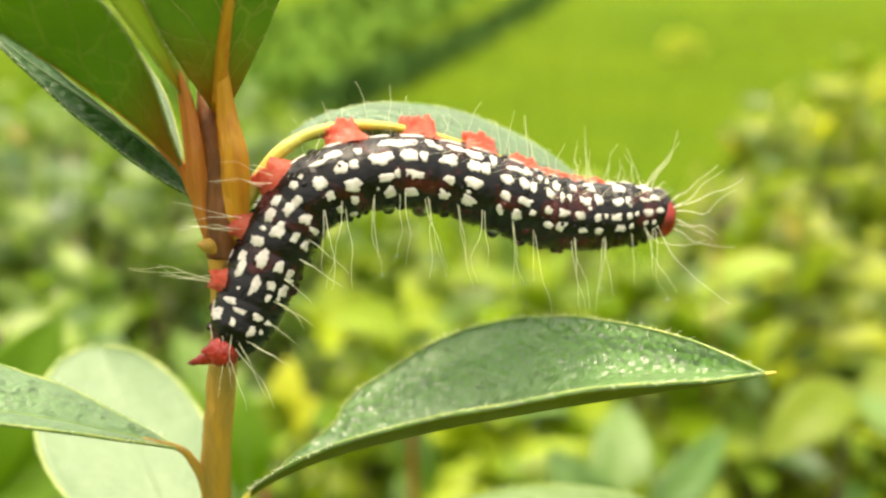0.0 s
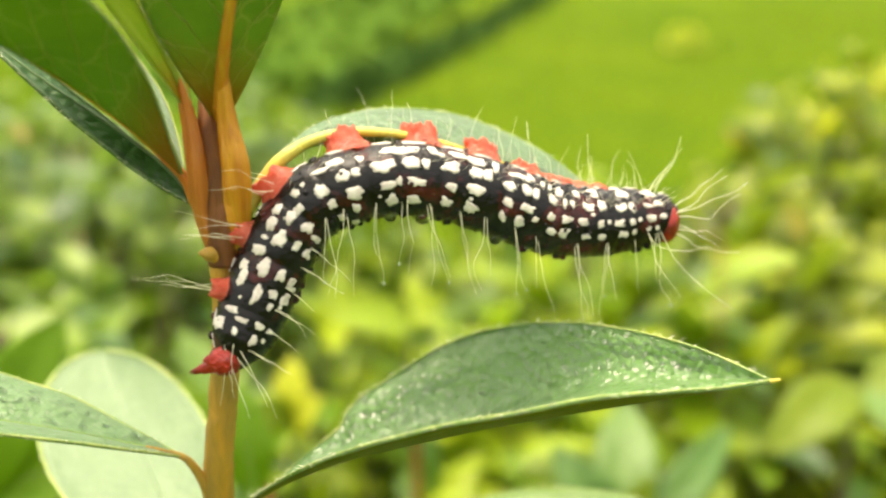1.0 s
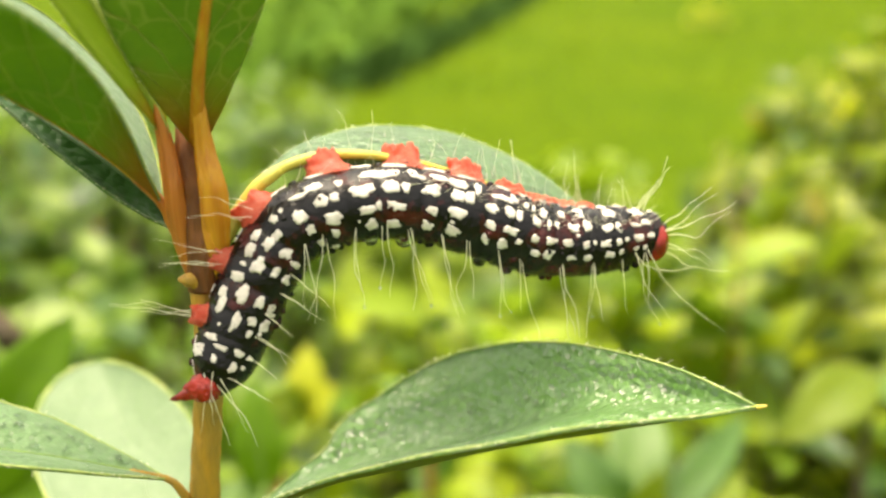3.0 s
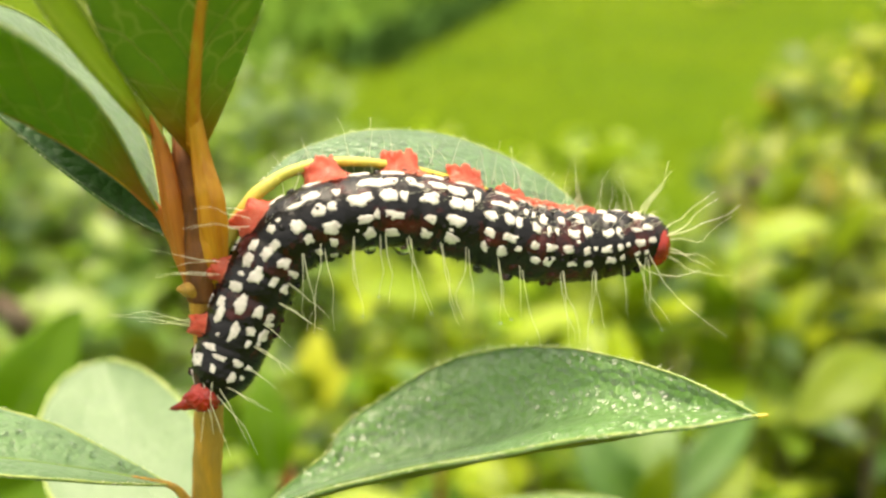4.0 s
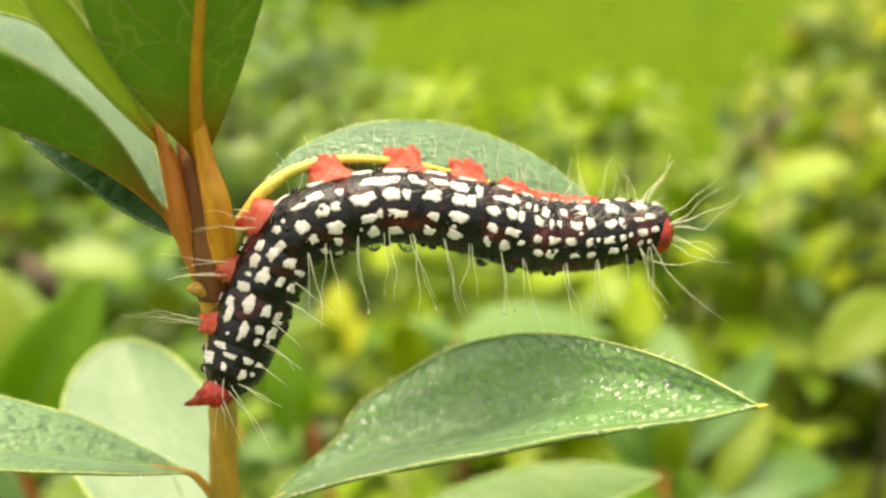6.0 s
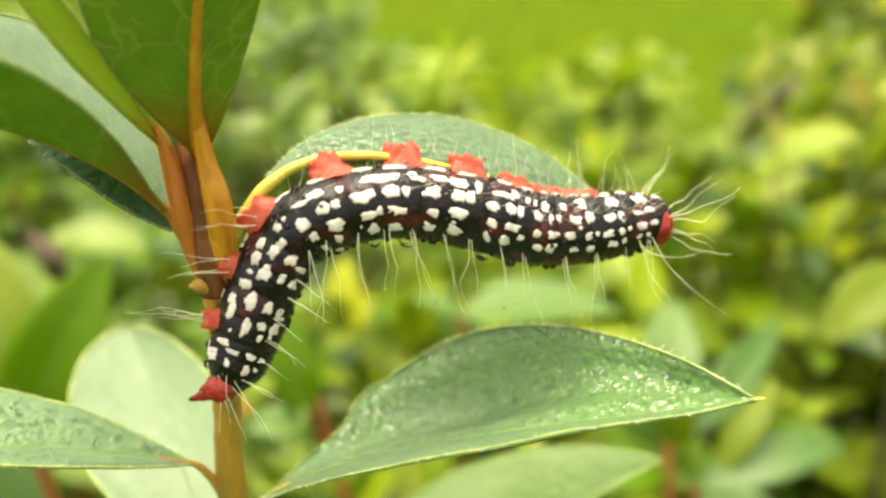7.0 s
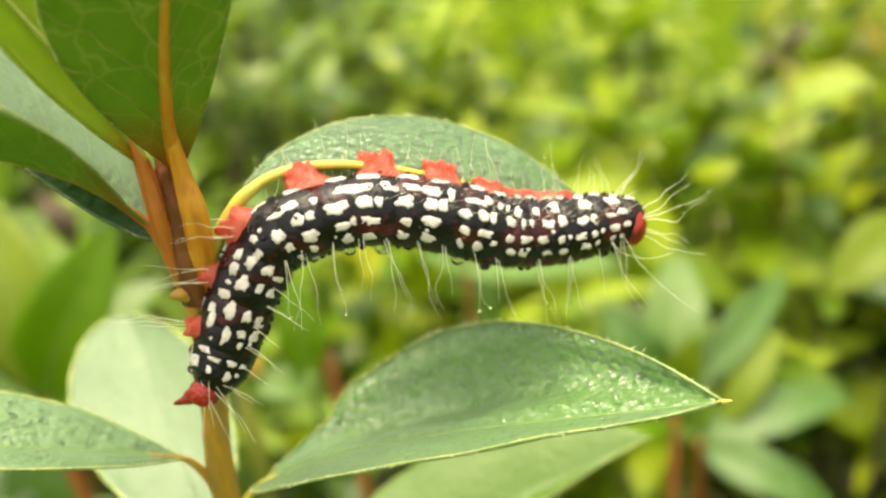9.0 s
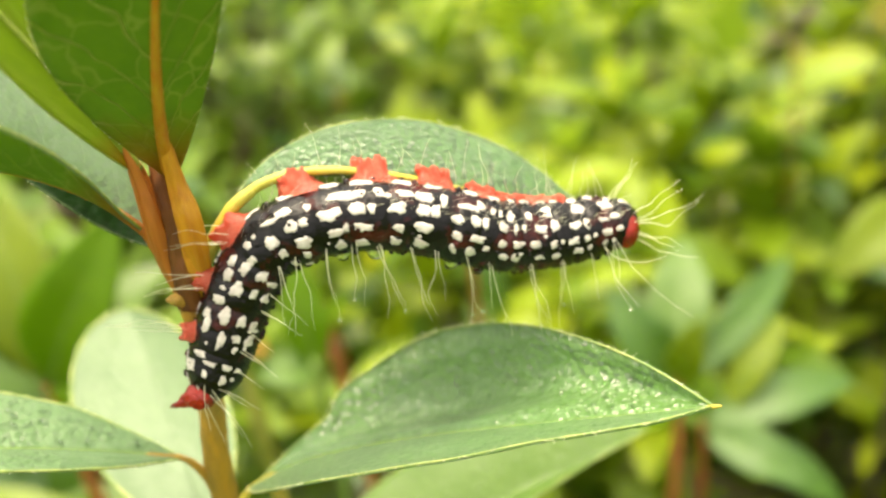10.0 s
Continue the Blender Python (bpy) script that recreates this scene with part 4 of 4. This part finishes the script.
def azalea_bush(x0, x1, y0, y1, seed, singles, edge, foliage):
    """One bush of the hedge: woody stems, a crown of leaf whorls, the nearest leaves as pieces of their own."""
    rnd = random.Random(seed)
    bush = thing("azalea_bush", "dense azalea bush with green and yellow-green leaves", "bush", "azalea hedge")
    cv, cf, cu, sv, sf = [], [], [], [], []
    shared = []
    for verts, faces, uvs in KINDS:
        me = bpy.data.meshes.new("leaf")
        me.from_pydata([tuple(v) for v in verts], [], faces)
        me.materials.append(foliage)
        layer = me.uv_layers.new(name="UVMap")
        for loop in me.loops:
            layer.data[loop.index].uv = uvs[loop.vertex_index]
        me.polygons.foreach_set("use_smooth", [True] * len(me.polygons))
        shared.append(me)
    step, total = (0.036 if y0 < 0.3 else 0.031), 0
    base = Vector(((x0 + x1) / 2, (y0 + y1) / 2, 0.0))
    tips = []
    for i in range(int((x1 - x0) / step)):
        for j in range(int((y1 - y0) / step)):
            x, y = x0 + (i + rnd.random()) * step, y0 + (j + rnd.random()) * step
            if y > edge(x) or (abs(x + 0.01) < 0.055 and 0.02 < y < 0.15):
                continue
            if noise.noise(Vector((x * 11, y * 11, 7))) > (0.34 if y < 0.45 else 0.2):
                continue
            # gaps between the shoots, where the dark inside shows
            if any(((x - gx) / rx) ** 2 + ((y - gy) / ry) ** 2 < 1 for gx, gy, rx, ry in GAPS):
                tips.append(Vector((x, y, bush_top(x, y) - rnd.uniform(0.13, 0.26))))
                continue
            z = bush_top(x, y) + rnd.uniform(-0.05, 0.03) - max(0, y - edge(x) + 0.12) * 0.8
            tips.append(Vector((x, y, z)))
            if y > 0.62:
                tips.append(Vector((x + rnd.uniform(-0.02, 0.02), y + rnd.uniform(-0.02, 0.02), z - rnd.uniform(0.0, 0.03))))
            tips.append(Vector((x + rnd.uniform(-0.02, 0.02), y + rnd.uniform(-0.02, 0.02), z - rnd.uniform(0.06, 0.11))))
            # shaded leaves deeper down
            if y < 0.62 and -0.35 < x < 0.45:
                tips.append(Vector((x + rnd.uniform(-0.02, 0.02), y + rnd.uniform(-0.02, 0.02), z - rnd.uniform(0.13, 0.22))))
    # leafy skirts down the open sides of the hedge
    for k in range(int(260 * (x1 - x0) * 2)):
        x, y = rnd.uniform(x0, x1), rnd.uniform(y0, y1)
        if y0 > 0.3:
            y = edge(x) - rnd.uniform(-0.02, 0.12)
        else:
            y = y0 + rnd.uniform(-0.02, 0.12)
        tips.append(Vector((x, y, rnd.uniform(0.12, 0.66))))
        if x0 < -0.7 or x1 > 1.1:
            xx = (x0 if x0 < -0.7 else x1) + rnd.uniform(-0.08, 0.08)
            yy = rnd.uniform(y0, min(y1, edge(xx)))
            tips.append(Vector((xx, yy, rnd.uniform(0.12, 0.7))))
    # the level-leaved shoot stands clear of the rest
    tips = [p for p in tips if (p - at(62, 224, -200)).length > 0.042]
    tips.sort(key=lambda p: (p - Vector((0.03, 0.30, 0.80))).length)
    for place in tips:
        lean = (rnd.uniform(-0.5, 0.5), rnd.uniform(-0.5, 0.5))
        for m in whorl(rnd, place, rnd.uniform(0.7, 1.05) * float(np.interp(place.y, [0.45, 0.5, 0.65, 0.8], [1.0, 0.82, 0.7, 0.55])), lean, rnd.randint(6, 9)):
            kind = rnd.randrange(4)
            if total < singles:
                ob = new("leaf", shared[kind])
                ob.matrix_world = m
                ob.parent = bush
                total += 1
                continue
            verts, faces, uvs = KINDS[kind]
            mat = np.array(m)
            o = len(cv)
            cv.extend((verts @ mat[:3, :3].T + mat[:3, 3]).tolist())
            cf.extend(tuple(o + i for i in f) for f in faces)
            cu.extend(uvs)
        if rnd.random() < 0.7:
            foot = place + Vector((rnd.uniform(-0.05, 0.05), rnd.uniform(-0.05, 0.05), -rnd.uniform(0.12, 0.2)))
            mid = (place + foot) / 2 + Vector((rnd.uniform(-0.015, 0.015), rnd.uniform(-0.015, 0.015), 0))
            a, b = tube_data([place + Vector((0, 0, 0.01)), mid, foot], [0.0009, 0.0013, 0.0020], 5, len(sv))
            sv += a
            sf += b
    for k in range(7):
        top = tips[rnd.randrange(len(tips))] - Vector((0, 0, 0.1))
        foot = base + Vector((rnd.uniform(-0.05, 0.05), rnd.uniform(-0.05, 0.05), 0))
        pts = [foot, foot.lerp(top, 0.35) + Vector((0, 0, 0.12)), foot.lerp(top, 0.75) + Vector((0, 0, 0.06)), top]
        v1, f1 = tube_data([spline(pts, q / 12) for q in range(13)], [0.011 - 0.0006 * q for q in range(13)], 8)
        mesh_object("branch", v1, f1, TWIG, bush)
    tagged(mesh_object("crown", cv, cf, foliage, bush, uvs=cu), kind="stuff")
    tagged(mesh_object("twigwork", sv, sf, TWIG, bush, "thin brown twigs"), kind="stuff")
    return bush


def hedge_edge(x):
    """The hedge's far side: it draws in behind the caterpillar and runs out again to either side."""
    return float(np.interp(x, [-0.75, -0.16, -0.02, 0.1, 0.22, 0.42, 1.2], [0.94, 0.88, 0.73, 0.72, 0.82, 0.94, 1.2])) + 0.05 * noise.noise(Vector((x * 9, 0, 0)))


def broad_leaf(parent, base, tip, width, material, face=(0, -0.4, 1), arch=0.12, fold=0.2, rib=RIB_GREEN):
    """One leaf of a shoot from stalk to tip (millimetres), its upper side turned towards face."""
    a, b = at(*base), at(*tip)
    way = b - a
    length = way.length
    way.normalize()
    up = (Vector(face) - way * way.dot(Vector(face))).normalized()
    side = way.cross(up)
    verts, faces, uvs, nu, nv = [], [], [], 18, 4
    for k in range(nu + 1):
        u = k / nu
        w = width * MM / 2 * (math.sin(math.pi * min(1.0, u ** 0.85)) ** 0.8 * 0.97 + 0.03)
        for j in range(-nv, nv + 1):
            v = j / nv
            lift = fold * abs(v) * w + arch * length * math.sin(math.pi * u) + 0.0006 * noise.noise(Vector((u * 5, v * 2, base[0])))
            verts.append(a + way * length * u + side * v * w + up * lift)
            uvs.append((u, v))
    for k in range(nu):
        for j in range(2 * nv):
            i = k * (2 * nv + 1) + j
            faces.append((i, i + 2 * nv + 1, i + 2 * nv + 2, i + 1))
    blade = mesh_object("leaf", verts, faces, material, parent, uvs=uvs)
    solid = blade.modifiers.new("thickness", 'SOLIDIFY')
    solid.thickness, solid.offset = 0.25 * MM, 0.0
    line = [verts[k * (2 * nv + 1) + nv] for k in range(nu + 1)]
    v1, f1 = tube_data(line, [0.35 * MM * (1.1 - k / nu) for k in range(nu + 1)], 6)
    mesh_object("midrib", v1, f1, rib, blade)
    return blade


def shoot_of(label, stem, radii, leaves, stem_mat=BARK_RED):
    """A shoot of the hedge: its stem through the places given and its leaves one by one."""
    s = thing("azalea_sprig", label, "plant", "single shoots")
    tube("stem", [at(*p) for p in stem], [r * MM for r in radii], stem_mat, s, steps=16, sides=8, rough=0.08)
    for base, tip, width, material, face in leaves:
        broad_leaf(s, base, tip, width, material, face)
    return s


def sprig(label, foot, top, leaves, material, stem=BARK_RED, size=1.0, seed=1, count=6, thick=0.0016):
    """A single shoot rising out of the hedge."""
    rnd = random.Random(seed)
    s = thing("azalea_sprig", label, "plant", "single shoots")
    a, b = at(*foot), at(*top)
    tube("stem", [a, (a + b) / 2 + Vector((0.004, 0, 0)), b], [thick * 1.3, thick, thick * 0.7], stem, s, steps=12, sides=8)
    for k in range(count):
        turn, up, length, width = leaves[k % len(leaves)]
        verts, faces, uvs = leaf_mesh_data(length * size, width * size, 0.22, 0.25, 0.1, 10)
        m = Matrix.Translation(b - Vector((0, 0, 0.003 * (k // 3)))) @ pose(0, 0, 0, 0, 0, turn) @ pose(0, 0, 0, rnd.uniform(-15, 15), -up, 0)
        mesh_object("leaf", [m @ Vector(v) for v in verts], faces, material, s, uvs=uvs)
    return s


def ground():
    n = 40
    verts, faces = [], []
    xs = [math.copysign(abs(t) ** 3, t) * 900 for t in np.linspace(-1, 1, n + 1)]
    for yy in xs:
        for xx in xs:
            r = math.hypot(xx, yy)
            verts.append((xx, yy, 0.03 * noise.noise(Vector((xx * 0.4, yy * 0.4, 0))) if r < 60 else 0.0))
    for i in range(n):
        for j in range(n):
            k = i * (n + 1) + j
            faces.append((k, k + 1, k + n + 2, k + n + 1))
    tagged(mesh_object("ground", verts, faces, LAWN, None, "bright green mown lawn reaching to the horizon"), category="lawn", kind="structure")
    rnd = random.Random(8)
    gv, gf = [], []
    for k in range(16000):
        y = rnd.uniform(1.6, 9.0)
        x = rnd.uniform(-0.6, 0.6) * y + rnd.uniform(-0.4, 0.4)
        h, a, w = rnd.uniform(0.03, 0.07), rnd.uniform(0, 6.3), rnd.uniform(0.004, 0.008)
        p = Vector((x, y, 0.0 - 0.02))
        s = Vector((math.cos(a), math.sin(a), 0)) * w
        lean = Vector((rnd.uniform(-0.02, 0.02), rnd.uniform(-0.02, 0.02), h))
        o = len(gv)
        gv += [p - s, p + s, p + lean * 0.6 + s * 0.6, p + lean * 0.6 - s * 0.6, p + lean * 1.2]
        gf += [(o, o + 1, o + 2, o + 3), (o + 3, o + 2, o + 4)]
    tagged(mesh_object("grass", gv, gf, GRASS, None, "short bright green lawn grass blades"), category="grass", kind="stuff")
    # bare soil under the hedge
    sv, sf = [], []
    for i in range(25):
        for j in range(21):
            x = -0.95 + i * 0.096
            back = hedge_edge(min(max(x, -0.75), 1.2)) + 0.14 + 0.05 * noise.noise(Vector((x * 5, 9, 2)))
            front = -0.42 + 0.05 * noise.noise(Vector((x * 5, 3, 8)))
            y = front + (back - front) * j / 20
            if i in (0, 24):
                x += 0.05 * noise.noise(Vector((4, y * 5, i)))
            sv.append((x, y, 0.035 + 0.02 * noise.noise(Vector((x * 7, y * 7, 3)))))
    for i in range(24):
        for j in range(20):
            k = i * 21 + j
            sf.append((k, k + 21, k + 22, k + 1))
    tagged(mesh_object("soil", sv, sf, SOIL, None, "dark damp soil bed under the hedge"), category="soil", kind="structure")


def clump(name, label, category, path, radius, height, leaves, size, material, seed):
    """A low planting along a path on the lawn: short stems and a mass of small leaves."""
    rnd = random.Random(seed)
    plant = thing(name, label, category)
    cv, cf, cu, sv, sf = [], [], [], [], []
    for k in range(leaves):
        p = spline(path, rnd.random())
        r = radius * math.sqrt(rnd.random())
        a = rnd.uniform(0, 6.283)
        place = p + Vector((r * math.cos(a), r * math.sin(a), height * rnd.uniform(0.1, 1.0) * (1 - 0.5 * (r / radius) ** 2)))
        verts, faces, uvs = KINDS[rnd.randrange(4)]
        m = np.array(Matrix.Translation(place) @ pose(0, 0, 0, 0, 0, rnd.uniform(0, 360)) @ pose(0, 0, 0, rnd.uniform(-40, 40), rnd.uniform(-80, 10), 0) @ Matrix.Scale(size * rnd.uniform(0.7, 1.2), 4))
        o = len(cv)
        cv.extend((verts @ m[:3, :3].T + m[:3, 3]).tolist())
        cf.extend(tuple(o + i for i in f) for f in faces)
        cu.extend(uvs)
        if k % 12 == 0:
            v1, f1 = tube_data([Vector((place.x, place.y, -0.01)), place], [0.006, 0.003], 5, len(sv))
            sv += v1
            sf += f1
    tagged(mesh_object("crown", cv, cf, material, plant, uvs=cu), kind="stuff")
    tagged(mesh_object("stemwork", sv, sf, TWIG, plant), kind="stuff")
    return plant


def motions():
    # nothing stirs of its own accord: still air, a resting caterpillar
    return None


near_shoot()
caterpillar()
ground()
clump("border_planting", "low dark green border planting across the lawn", "plants", [Vector((-0.56, 4.6, 0)), Vector((-0.12, 6.0, 0)), Vector((0.50, 8.0, 0)), Vector((1.45, 11.5, 0))], 0.15, 0.10, 2300, 2.0, BORDER, 3)
clump("ground_cover", "bed of low green ground cover beyond the dark border", "plants", [Vector((-1.35, 5.0, 0)), Vector((-1.05, 6.5, 0)), Vector((-0.55, 8.8, 0)), Vector((0.1, 12.0, 0))], 0.72, 0.08, 4400, 2.6, COVER, 9)
for x, y, seed, leaves in ((1.50, 6.3, 5, 46), (1.58, 4.1, 6, 40), (2.2, 5.0, 7, 40)):
    clump("yellow_shrub", "small low plant with yellow young leaves on the lawn", "shrub", [Vector((x, y, 0)), Vector((x + 0.06, y, 0.03))], 0.13, 0.16, leaves, 1.2, LEAF_YELLOW, seed)
shoot_of("azalea shoot on a red stem with broad pale leaves", [(48, 236, -330), (49, 226, -240), (50.5, 228, -200), (50.1, 235, -174)], [2.2, 1.9, 1.6, 1.1],
         [((50.1, 236, -176), (56.1, 272.4, -150.3), 19, LEAF_LIGHT, (-0.1, -0.8, 0.7)), ((50.5, 233, -176), (55.5, 229.4, -149.5), 11, LEAF_LIME, (-0.4, -0.9, 0.2)),
          ((49, 236, -178), (30.4, 246.6, -150.6), 16, LEAF_SHOOT, (0.3, -1, 0.4)), ((52, 236, -178), (91.4, 279.1, -163.4), 13, LEAF_SHOOT, (-0.4, -1, 0.25)),
          ((49, 230, -182), (22, 214, -176), 17, LEAF_SPRIG, (0, -0.3, 1))])
shoot_of("azalea shoot with glossy level light green leaves", [(66, 246, -330), (62, 240, -250), (59, 232, -206), (58, 230, -190)], [2.0, 1.7, 1.4, 1.0],
         [((58.2, 229.8, -190.5), (105.5, 244.4, -186.2), 15, LEAF_SHOOT, (-0.1, -0.5, 1)), ((66, 233, -186), (84.8, 254.1, -168.0), 12, LEAF_LIME, (-0.3, -0.6, 0.8)),
          ((59, 230, -192), (86.5, 212.1, -197.5), 14, LEAF_SHOOT, (0, -0.6, 0.8)), ((58, 230, -194), (100, 222, -216), 15, LEAF_SHOOT, (0, -0.4, 1)), ((58, 232, -192), (36, 262, -196), 17, LEAF_SPRIG, (0, -0.5, 1))])
shoot_of("azalea shoot with broad yellow-green leaves", [(156, 330, -340), (154, 326, -250), (151, 321, -195), (150, 319, -170)], [2.2, 1.9, 1.5, 1.0],
         [((149, 318.5, -170), (111.5, 297.0, -185), 23, LEAF_LIME, (-0.1, -0.6, 0.9)), ((151, 318, -172), (188, 322, -168), 20, LEAF_LIME, (0, -0.5, 1)),
          ((150, 318, -172), (166, 284, -186), 18, LEAF_LIGHT, (0, -0.3, 1))], TWIG)
shoot_of("azalea shoot with long upright bright green leaves", [(-104, 190, -300), (-102, 178, -200), (-99, 170, -130), (-98, 168, -116)], [2.2, 1.9, 1.5, 1.1],
         [((-97.5, 167.6, -115), (-74.4, 175.9, -77.6), 19, LEAF_SPRIG, (0.3, -0.7, 0.7)), ((-98, 169, -115), (-107.5, 191.7, -80.8), 20, LEAF_LIME, (0.1, -0.7, 0.7)),
          ((-98, 167, -117), (-66, 172, -106), 17, LEAF_SPRIG, (0.1, -0.6, 0.8)), ((-99, 168, -117), (-134, 176, -98), 18, LEAF_LIGHT, (0, -0.6, 0.8))])
W = [(20, 70, 0.05, 0.019), (140, 55, 0.045, 0.018), (260, 60, 0.048, 0.018), (200, 30, 0.05, 0.02), (320, 25, 0.052, 0.02), (80, 25, 0.05, 0.02)]
sprig("azalea shoot on an upright red stem", (-81, 331, -320), (-77, 326, -212), W, LEAF_BUSH, seed=5, thick=0.0036, size=0.55, count=5)
sprig("azalea shoot with one pale level leaf", (-20, 290, -260), (-9, 250, -141), [(5, 6, 0.046, 0.026), (170, 30, 0.016, 0.008)], LEAF_LIGHT, seed=12, count=2)
shoot_of("shoot with bright yellow young leaves", [(-60, 330, -280), (-59, 327, -220), (-58.5, 325, -189)], [1.4, 1.1, 0.8],
         [((-58.5, 325, -189), (-72, 318, -177), 14, LEAF_LIME, (0.2, -0.8, 0.6)), ((-58.5, 325, -189), (-46, 320, -175), 15, LEAF_YELLOW, (-0.2, -0.8, 0.6)), ((-58.5, 325, -189), (-58, 334, -165), 14, LEAF_YELLOW, (0, -0.9, 0.5)),
          ((-58.5, 325, -191), (-64, 308, -193), 13, LEAF_LIME, (0, -0.5, 1)), ((-58.5, 325, -191), (-40, 334, -189), 13, LEAF_SPRIG, (0, -0.5, 1))], RIB_GREEN)
shoot_of("azalea shoot with one broad mid-green leaf", [(-40, 190, -300), (-41, 187, -200), (-42.5, 186, -131), (-42.7, 186.4, -127.4)], [1.5, 1.3, 1.1, 0.8],
         [((-42.7, 186.6, -127.4), (-45.4, 196.5, -103.7), 11, LEAF_SPRIG, (0.1, -0.9, 0.4)), ((-42.5, 186, -129), (-55, 180, -126), 9, LEAF_LIGHT, (0, -0.5, 1))], RIB_GREEN)
shoot_of("thin shoot with one narrow ochre yellow leaf", [(-60, 200, -300), (-62, 198, -220), (-64, 198, -180)], [1.2, 1.0, 0.8],
         [((-64, 198, -180), (-71.7, 214.4, -150.1), 5.5, LEAF_BACK, (0.2, -0.6, 0.8))], RIB)
sprig("shoot topped with yellow young leaves", (319, 831, -368), (319, 831, -208), W, LEAF_YELLOW, stem=RIB_GREEN, seed=21, size=0.55, count=5, thick=0.001)
sprig("shoot topped with yellow young leaves", (414, 944, -392), (414, 944, -192), W, LEAF_YELLOW, stem=RIB_GREEN, seed=22, size=0.55, count=5, thick=0.001)
sprig("shoot with a withered rusty brown tip", (122, 412, -256), (122, 412, -143), W, TWIG, seed=23, size=0.36, count=4, thick=0.0008)
sprig("bare azalea shoot with a bright rusty stem", (-44, 214, -260), (-46, 213, -139), W, LEAF_SPRIG, seed=24, size=0.3, count=3, thick=0.0016)
sprig("thin shoot with a few small yellow leaves", (142, 400, -230), (152, 385, -92), W, LEAF_YELLOW, stem=RIB_GREEN, seed=14, size=0.24, count=4, thick=0.0008)
sprig("shoot with a withered brown flower bud", (-138, 272, -240), (-136, 268, -136), [(20, 70, 0.02, 0.01), (140, 60, 0.02, 0.01), (260, 65, 0.02, 0.01)], TWIG, stem=TWIG, seed=8, count=3)
sprig("bare yellowish azalea shoot", (-105, 312, -300), (-103, 311, -228), W, LEAF_BUSH, stem=RIB, seed=9, size=0.6, count=4, thick=0.0035)
bounds = [(-0.75, -0.30), (-0.30, -0.06), (-0.06, 0.17), (0.17, 0.42), (0.42, 0.72), (0.72, 1.2)]
for n, (x0, x1) in enumerate(bounds):
    foliage = LEAF_BUSH_YELLOW if x0 >= 0.17 else LEAF_BUSH if x1 > -0.06 else LEAF_BUSH_DEEP
    azalea_bush(x0, x1, -0.3, 0.42, 20 + n, 150, hedge_edge, LEAF_BUSH_DEEP if x1 <= -0.06 else LEAF_BUSH)
    azalea_bush(x0, x1, 0.42, 1.4, 40 + n, 70, hedge_edge, foliage)
motions()
